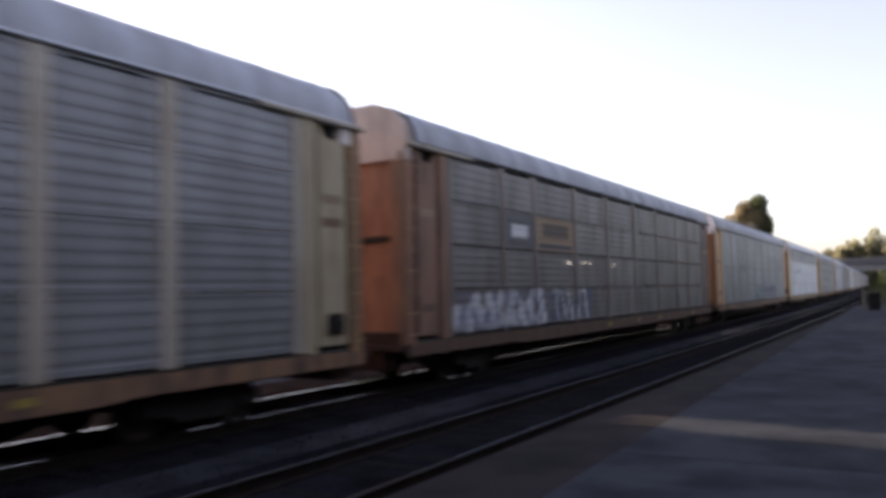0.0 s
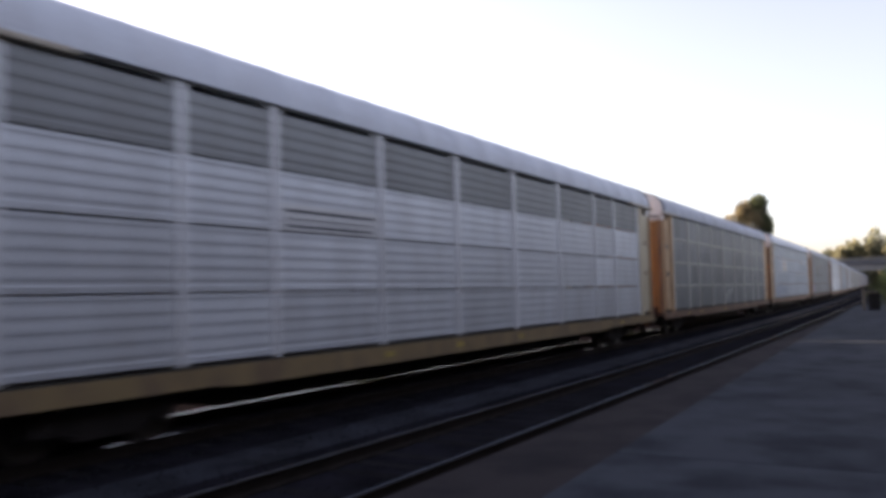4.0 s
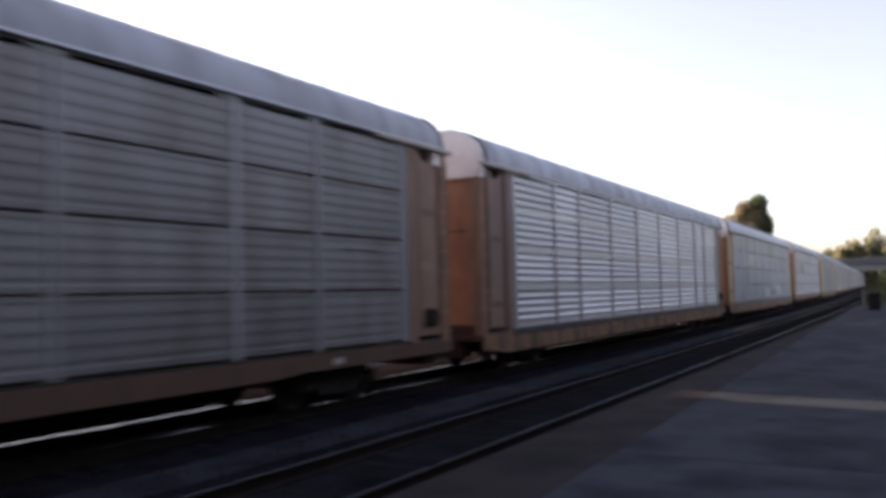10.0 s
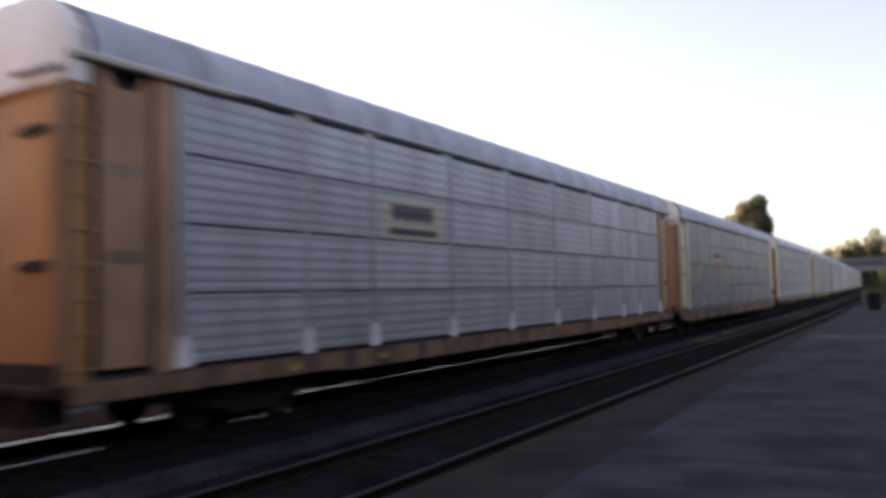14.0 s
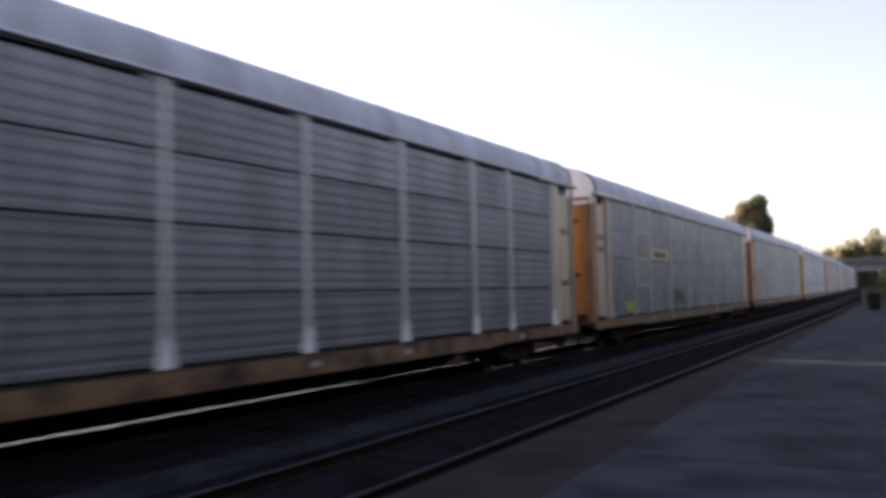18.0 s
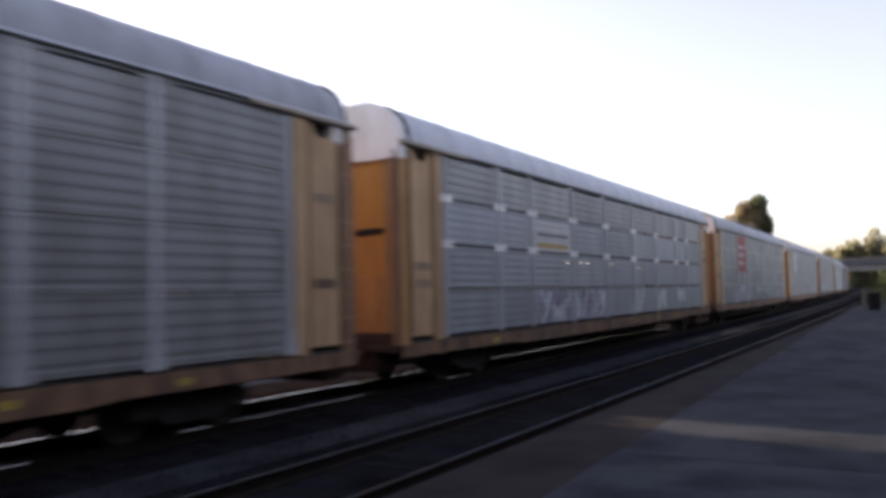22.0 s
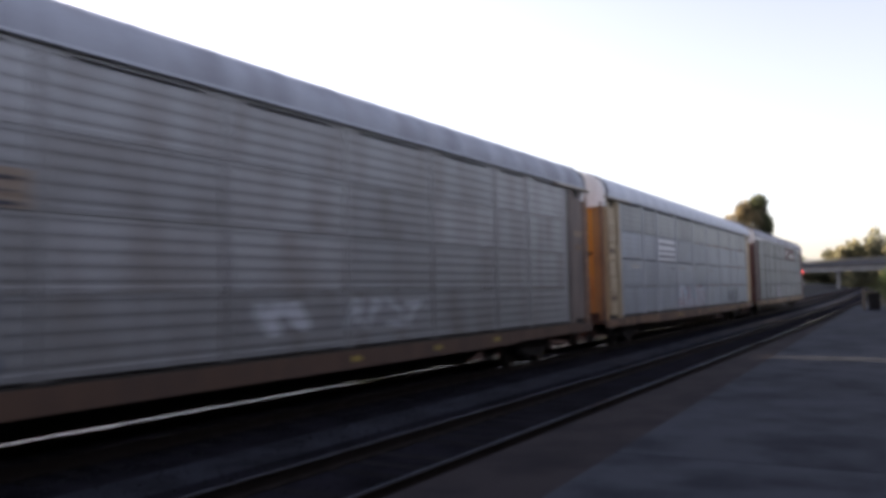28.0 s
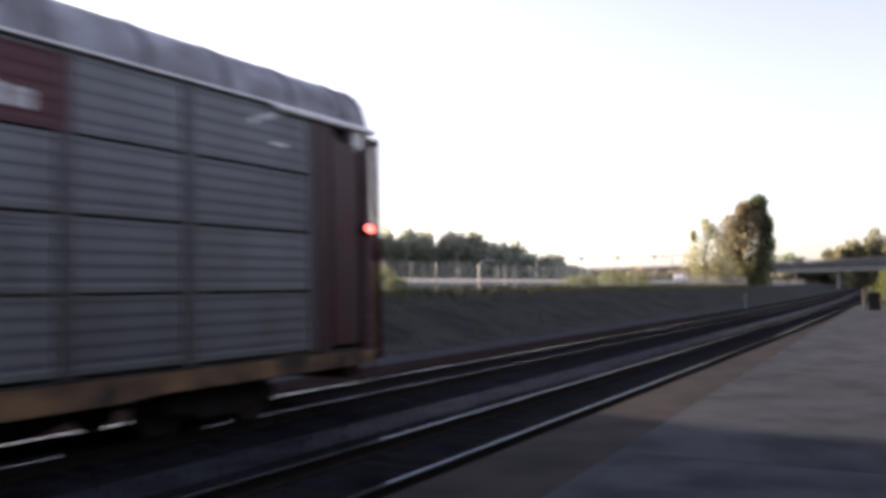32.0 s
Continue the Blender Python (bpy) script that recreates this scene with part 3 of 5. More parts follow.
def make_wagon(st):
    wagon = thing("autorack_wagon", st["label"], "railcar", "wagons of the train")
    panel, panel2 = st["panel"], st.get("panel_top", st["panel"])
    post, end, door, sill, cap = st["post"], st["end"], st["door"], st["sill"], st["cap"]
    gap, deep, pw = st["gap"], st["deep"], st.get("post_width", 0.15)
    put("roof", SHARED["roof"], st["roof"], wagon, label="curved sheet-steel roof")
    put("floor", SHARED["deck"], INSIDE, wagon)
    put("upper_deck", SHARED["upper_deck"], INSIDE, wagon)
    put("centre_sill", SHARED["centre_sill"], DARK, wagon)
    for k in range(9):
        put("cross_bearer", SHARED["cross_bearer"], DARK, wagon, (0, -8.4 + 2.1 * k, 0))
    for side in (0, 1):
        turn, sg = side * math.pi, 1 - 2 * side
        put("side_sill", SHARED["side_sill_low" if st.get("low") else "side_sill"], sill, wagon, turn=turn, label="long side sill")
        for y in random.Random(len(st["label"]) + side).sample((-9.5, -7.0, -4.2, -1.5, 1.6, 4.4, 7.1, 9.6), 4):
            put("reflector", SHARED["reflector"], colour_paint((0.50, 0.36, 0.06) if len(st["label"]) % 2 else (0.55, 0.55, 0.52)), wagon, (0, y, 0), "small reflector strip", turn)
        if st.get("low"):
            put("base_strip", SHARED["base_strip"], SLATE_POST, wagon, turn=turn)
        if st.get("gate"):
            g = put("end_gate", SHARED["end_gate"], GATE, wagon, (0, HALF, 0), "dull maroon end stanchion")
            g.scale.x = sg
        put("top_rail", SHARED["top_rail"], panel2, wagon, turn=turn)
        put("eave_strip", SHARED["eave_strip"], st["rail"], wagon, turn=turn, label="narrow strip under the roof edge")
        out = POST + st.get("post_out", 0.0)
        pm = shared(("post", pw, out), lambda: Shape().box(PLANE - 0.05, out, -pw / 2, pw / 2, 1.0, 4.93, 0.012).mesh("post"))
        foot = shared("post_foot", lambda: Shape().prism([(-0.16, 1.0), (0.16, 1.0), (0.075, 1.42), (-0.075, 1.42)], 0, POST - 0.02, POST + 0.006, (1, 2)).mesh("post_foot"))
        for y in BAYS:
            p = put("post", pm, post, wagon, (0, sg * (y - HALF), 0), turn=turn)
            if st.get("feet"):
                put("post_foot", foot, st["feet"], p)
        for i in range(9):
            w = BAYS[i + 1] - BAYS[i] - pw
            for r in range(4):
                low, high = ROWS[r] + gap / 2, ROWS[r + 1] - gap / 2
                if side == 1:       # the far side is tight, but for the open joint at the upper deck
                    lift = st.get("far_open", 0.0)
                    low, high = ROWS[r] + (lift + 0.05 if st.get("slits") and r == 2 else 0.006), ROWS[r + 1] + (lift - 0.05 if st.get("slits") and r == 1 else -0.006)
                elif r == 3:
                    high = ROWS[4] - 0.004
                h = high - low
                slit = st.get("slits", {}).get((i, r)) if side == 0 else None
                if side == 0 and r == 3 and not st.get("closed_top"):        # long open slot below the roof edge
                    slit = (0.03 * w, 0.90 * w, h - 0.085, h - 0.015) if gap > 0.02 else (0.14 * w, 0.86 * w, h - 0.085, h - 0.04)
                fold = 0.006 if r >= st.get("top_from", 9) else deep
                key = ("sheet", round(w, 3), round(h, 3), fold, slit)
                me = shared(key, lambda: sheet(w, h, fold, slit))
                y = BAYS[i] + pw / 2 - HALF
                if st.get("rib_shades") and side == 0:
                    # dark strips laid in the rib grooves stand in for their shade
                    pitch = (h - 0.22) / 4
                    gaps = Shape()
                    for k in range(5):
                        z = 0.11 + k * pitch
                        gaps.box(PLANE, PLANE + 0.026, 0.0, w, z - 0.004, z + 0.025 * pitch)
                    put("louvre_gap", shared(("rib_shade", round(w, 3), round(h, 3)), lambda: gaps.mesh("louvre_gap")), INSIDE, wagon, (0, y, low), "dark gaps between the ribs")
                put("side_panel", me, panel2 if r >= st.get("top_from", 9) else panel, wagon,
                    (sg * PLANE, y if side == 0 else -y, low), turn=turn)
    if st.get("bands"):
        for r in (2, 3, 1):
            for i in st.get("bands_on", range(9)):
                w = BAYS[i + 1] - BAYS[i]
                bm = shared(("band", round(w, 2)), lambda: Shape().box(PLANE, PLANE + 0.022, pw / 2, w - pw / 2, -0.05, 0.05, 0.006).mesh("band"))
                put("band", bm, st["bands"], wagon, (0, BAYS[i] - HALF, ROWS[r]))
    if st.get("joints"):
        jm = shared("joint", lambda: Shape().box(POST, POST + 0.012, -0.30, -0.04, -0.085, 0.085).box(POST, POST + 0.012, 0.04, 0.30, -0.085, 0.085).mesh("joint_plate"))
        for r in (2, 3):
            for y in BAYS[:-1]:
                put("joint_plate", jm, st["joints"], wagon, (0, y - HALF, ROWS[r]))
    for e in (0, 1):
        et = e * math.pi
        oy = -HALF if e == 0 else HALF
        at = (0, oy, 0)
        face = end if e == 0 else st.get("tail", end)
        put("end_cap", SHARED["end_cap"], cap, wagon, (0, oy - 0.32 * e, 0), "end sheet above the doors", et)
        put("roof_edge", SHARED["roof_edge"], DARK, wagon, (0, oy - 1.45 if e == 0 else oy + 1.40, 0))
        if len(st["slots"]) == 2:
            put("eave_beam", SHARED["eave_beam"], DARK, wagon, at, turn=et)
        put("end_platform", SHARED["end_step"], GEAR, wagon, at, turn=et)
        put("striker", SHARED["buffer"], GEAR, wagon, at, turn=et)
        put("coupler", SHARED["coupler"], GEAR, wagon, at, "rusty knuckle coupler", turn=et)
        put("brake_hose", SHARED["hose"], DARK, wagon, at, turn=et)
        for m in (0, 1):
            # second set mirrored across the wagon
            dr = put("end_door", SHARED["end_door"], door, wagon, (0, oy - (1.62 if e == 0 else -1.62), 0), "folded end door leaf", et)
            if m:
                dr.scale.x = -1
            put("lower_panel", SHARED["lower_panel"], between(door, st.get("grime", RUST), 0.4), dr)
            # columns and jambs mix in the corner colour as painted shade
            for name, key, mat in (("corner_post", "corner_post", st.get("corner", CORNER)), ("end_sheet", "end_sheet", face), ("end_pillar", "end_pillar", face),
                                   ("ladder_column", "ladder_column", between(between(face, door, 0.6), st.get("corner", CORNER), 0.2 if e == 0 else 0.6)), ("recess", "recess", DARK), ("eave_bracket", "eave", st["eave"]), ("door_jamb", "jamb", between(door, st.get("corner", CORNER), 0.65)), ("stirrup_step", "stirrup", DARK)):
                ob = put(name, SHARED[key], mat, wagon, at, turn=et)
                if m:
                    ob.scale.x = -1
            for k in range(9 if m == e else 0):
                ob = put("ladder_rung", SHARED["ladder"], st.get("rung", RUNG), wagon, ((-1.43 if m else 1.43) * (1 - 2 * e), oy, 1.12 + 0.42 * k), turn=et)
                if m:
                    ob.scale.x = -1
            for k in range(5 if st.get("ribbed_ends") else 0):
                ob = put("sheet_rib", SHARED["sheet_rib"], end, wagon, (0, oy, 1.75 + 0.55 * k), turn=et)
                if m:
                    ob.scale.x = -1
            for z in st["slots"]:
                sl = put("door_slot", SHARED["slot"], DARK, wagon, (0, oy, z), "dark latch slot", et)
                if m:
                    sl.scale.x = -1
        rng = random.Random(len(st["label"]) * 7 + e)
        for z in () if st.get("bare") else rng.sample((1.55, 2.05, 2.4, 3.1, 3.5), 2):
            for m in (1, -1):
                ob = put("data_plate", SHARED["data_plate"], colour_paint(rng.choice(((0.22, 0.13, 0.07), (0.34, 0.24, 0.15), (0.17, 0.10, 0.06)))), wagon, (0, oy, z), "small stencilled data panel", et)
                ob.scale.x = m
        if not st["slots"]:
            put("door_seam", SHARED["door_seam"], DARK, wagon, (0, oy, 3.35), turn=et)
        if st.get("brake") and e == 1:
            ob = put("brake_wheel_box", SHARED["brake_box"], DARK, wagon, at, "hand brake wheel", turn=et)
            ob.scale.x = -1
    if st.get("seams"):
        for k in range(19):
            put("roof_seam", SHARED["roof_seam"], st["seams"], wagon, (0, -12.6 + 1.4 * k, 0), "dark stained roof seam")
    if st.get("marker"):
        lamp = put("marker_lamp", Shape().box(1.42, 1.52, HALF + 1.38, HALF + 1.60, 3.02, 3.22, 0.03), DARK, wagon, label="red rear marker lamp")
        put("lens", Shape().rod((1.52, HALF + 1.49, 3.12), (1.545, HALF + 1.49, 3.12), 0.07, 14), RED_LAMP, lamp, label="glowing red lens")
    make_truck(wagon, -10.05)
    make_truck(wagon, 10.05)
    for fn in st.get("marks", ()):
        fn(wagon, st)
    return wagon


# paints and sheets of the wagons
LIGHT = steel("pale_galvanised_sheet", (0.47, 0.49, 0.53), (0.25, 0.24, 0.24), 0.45)
LIGHT_BLUE = steel("bluish_galvanised_sheet", (0.385, 0.42, 0.475), (0.24, 0.24, 0.25), 0.45)
MID = steel("grey_galvanised_sheet", (0.33, 0.345, 0.36), (0.17, 0.16, 0.155), 0.5)
DULL = steel("dull_dirty_sheet", (0.26, 0.265, 0.275), (0.14, 0.125, 0.115), 0.6)
SLATE = steel("dark_slate_sheet", (0.185, 0.20, 0.22), (0.09, 0.085, 0.085), 0.6)
SHINE = steel("bright_ribbed_sheet", (0.92, 0.94, 0.97), (0.78, 0.80, 0.82), 0.3, 0.36, 0.3)
# Darker top row: its weaker slanting reflection is put into the colour.
UPPER = steel("reflection_dim_upper_sheet", (0.36, 0.375, 0.385), (0.17, 0.165, 0.16), 0.4)
ROOF_GREY = steel("grey_roof_steel", (0.46, 0.485, 0.55), (0.26, 0.26, 0.29), 0.8, 0.6, 0.1)
ROOF_PALE = steel("pale_roof_steel", (0.62, 0.65, 0.72), (0.44, 0.44, 0.47), 0.4, 0.55, 0.1)
ROOF_STAINED = material("stained_roof_steel", (0.36, 0.37, 0.42), 0.6, 0.1, (0.12, 0.10, 0.11), 1.1, 40, 0.05, None, 0.9, 0.05)
YELLOW = steel("weathered_yellow_paint", (0.62, 0.45, 0.22), (0.24, 0.15, 0.09), 0.65, 0.6, 0)
TAN = steel("faded_tan_paint", (0.66, 0.43, 0.235), (0.35, 0.21, 0.11), 0.7, 0.65, 0)
CREAM = steel("pale_cream_paint", (0.70, 0.61, 0.42), (0.38, 0.30, 0.19), 0.6, 0.6, 0)
ORANGE = steel("orange_brown_door_paint", (0.63, 0.27, 0.025), (0.36, 0.14, 0.022), 0.6, 0.55, 0)
RUST = steel("rust_red_paint", (0.40, 0.165, 0.085), (0.15, 0.065, 0.042), 0.7, 0.65, 0)
END_ORANGE = steel("faded_orange_tan_paint", (0.48, 0.275, 0.145), (0.24, 0.125, 0.075), 0.7, 0.65, 0)
BROWN = steel("brown_sill_paint", (0.145, 0.078, 0.048), (0.075, 0.046, 0.036), 0.7, 0.7, 0)
SILL_TAN = steel("dusty_tan_sill", (0.27, 0.148, 0.08), (0.06, 0.038, 0.033), 0.95, 0.7, 0)
SILL_YELLOW = steel("dusty_yellow_sill", (0.28, 0.195, 0.09), (0.14, 0.09, 0.06), 0.75, 0.7, 0)
MAROON = steel("maroon_paint", (0.060, 0.013, 0.018), (0.030, 0.010, 0.012), 0.6, 0.5, 0)
SLATE_POST = steel("dark_grey_post", (0.11, 0.10, 0.115), (0.06, 0.05, 0.05), 0.5)
PALE_POST = steel("pale_post", (0.56, 0.55, 0.53), (0.30, 0.27, 0.24), 0.6, 0.55, 0.1)
PLATE_WHITE = steel("clean_white_plate", (1.05, 1.05, 1.05), (0.75, 0.74, 0.72), 0.3, 0.5, 0)
POST_BLUE = steel("pale_bluish_post", (0.50, 0.52, 0.56), (0.32, 0.32, 0.33), 0.45, 0.55, 0.15)
POST_DULL = steel("dull_grey_post", (0.33, 0.34, 0.355), (0.20, 0.19, 0.185), 0.5, 0.6, 0.2)
TAN_POST = steel("tan_post", (0.46, 0.41, 0.34), (0.24, 0.18, 0.13), 0.5, 0.6, 0)
PINKISH = steel("pinkish_white_cap", (1.0, 0.93, 0.91), (0.60, 0.49, 0.44), 0.45, 0.6, 0)

SILL_PATCHY = material("patchy_rusted_sill", (0.25, 0.15, 0.075), 0.65, 0, (0.035, 0.024, 0.022), 1.6, 30, 0.1, None, 1.0, 0.1)
BAND_GREY = steel("pale_grey_band", (0.42, 0.41, 0.40), (0.25, 0.23, 0.21), 0.5)
SEAM = material("dark_roof_seam", (0.12, 0.11, 0.125), 0.75, 0, (0.25, 0.25, 0.28), 2.5, 30, 0.1, None, 0.7)
RED_LAMP = bpy.data.materials.new("red_marker_glow")
RED_LAMP.use_nodes = True
RED_LAMP.node_tree.nodes["Principled BSDF"].inputs["Base Color"].default_value = (0.6, 0.03, 0.03, 1)
RED_LAMP.node_tree.nodes["Principled BSDF"].inputs["Emission Color"].default_value = (1.0, 0.10, 0.08, 1)
RED_LAMP.node_tree.nodes["Principled BSDF"].inputs["Emission Strength"].default_value = 3.0
PALE_INK, INK, RED_INK = (0.86, 0.88, 0.90), (0.05, 0.05, 0.07), (0.42, 0.06, 0.07)
BUFF = (0.50, 0.42, 0.28)
BASE = dict(gap=0.012, deep=0.0052, roof=ROOF_GREY, panel=MID, post=PALE_POST, end=TAN, door=ORANGE, sill=SILL_TAN, cap=PINKISH,
            eave=TAN_POST, rail=ROOF_PALE, slots=[2.95])


def style(label, **changes):
    return dict(BASE, label=label, **changes)


def bars(wagon_bars, bay, z0, z1, ground, **kw):
    return lambda w, st: placard(w, st, bay, z0, z1, ground, wagon_bars, **kw)


def spray(seed, y0, y1, z0, z1, fill, edge=None, letter=0.95, thick=0.13, lift=0.004):
    return lambda w, st: graffiti(w, st, seed, y0, y1, z0, z1, fill, edge, letter, thick, lift)


def tangle(seed, y0, y1, z0, z1, ground, line, spark=None):
    """A dense sprayed piece: fat overlapping shapes, thin lines over them and a few sparks of another colour."""
    def lay(w, st):
        graffiti(w, st, seed, y0, y1, z0, z1, ground, None, 0.72, 0.17)
        graffiti(w, st, seed + 1, y0 + 0.1, y1, z0, z1, line, None, 0.62, 0.045, 0.007)
        if spark:
            graffiti(w, st, seed + 2, y0 + 0.2, y1, z0, z1, spark, None, 0.9, 0.05, 0.010)
    return lay


def words(a, b, c, d, n, rgb, seed):
    """Broken bars of lettering between a and b, low c and high d, that cannot be read."""
    rng, out, step = random.Random(seed), [], (b - a) / n
    for k in range(n):
        tall = d if k == 0 else c + (d - c) * rng.choice((0.72, 0.78, 1.0))
        out.append((a + step * k, a + step * (k + rng.uniform(0.66, 0.84)), c, tall, rgb))
    return out


SMALL_SIGN = [(0.14, 0.86, 0.45, 0.85, INK), (0.10, 0.90, 0.12, 0.25, RED_INK)]
DARK_SIGN = [(0.14, 0.80, 0.50, 0.88, INK), (0.10, 0.86, 0.10, 0.30, INK)]
LINES = [(0.05, 0.95, 0.70, 0.80, INK), (0.05, 0.95, 0.42, 0.50, INK), (0.05, 0.95, 0.14, 0.24, INK)]
SLITS = {(0, 1): (1.0, 1.9, 0.684, 0.704), (3, 1): (0.4, 1.3, 0.684, 0.704), (4, 1): (0.1, 0.6, 0.675, 0.70), (5, 1): (0.3, 1.2, 0.66, 0.688), (2, 1): (1.9, 2.5, 0.665, 0.695)}
SLITS_TWO = {(1, 1): (0.3, 1.0, 0.684, 0.704), (5, 1): (1.2, 2.2, 0.684, 0.704), (8, 1): (0.5, 1.6, 0.684, 0.704)}

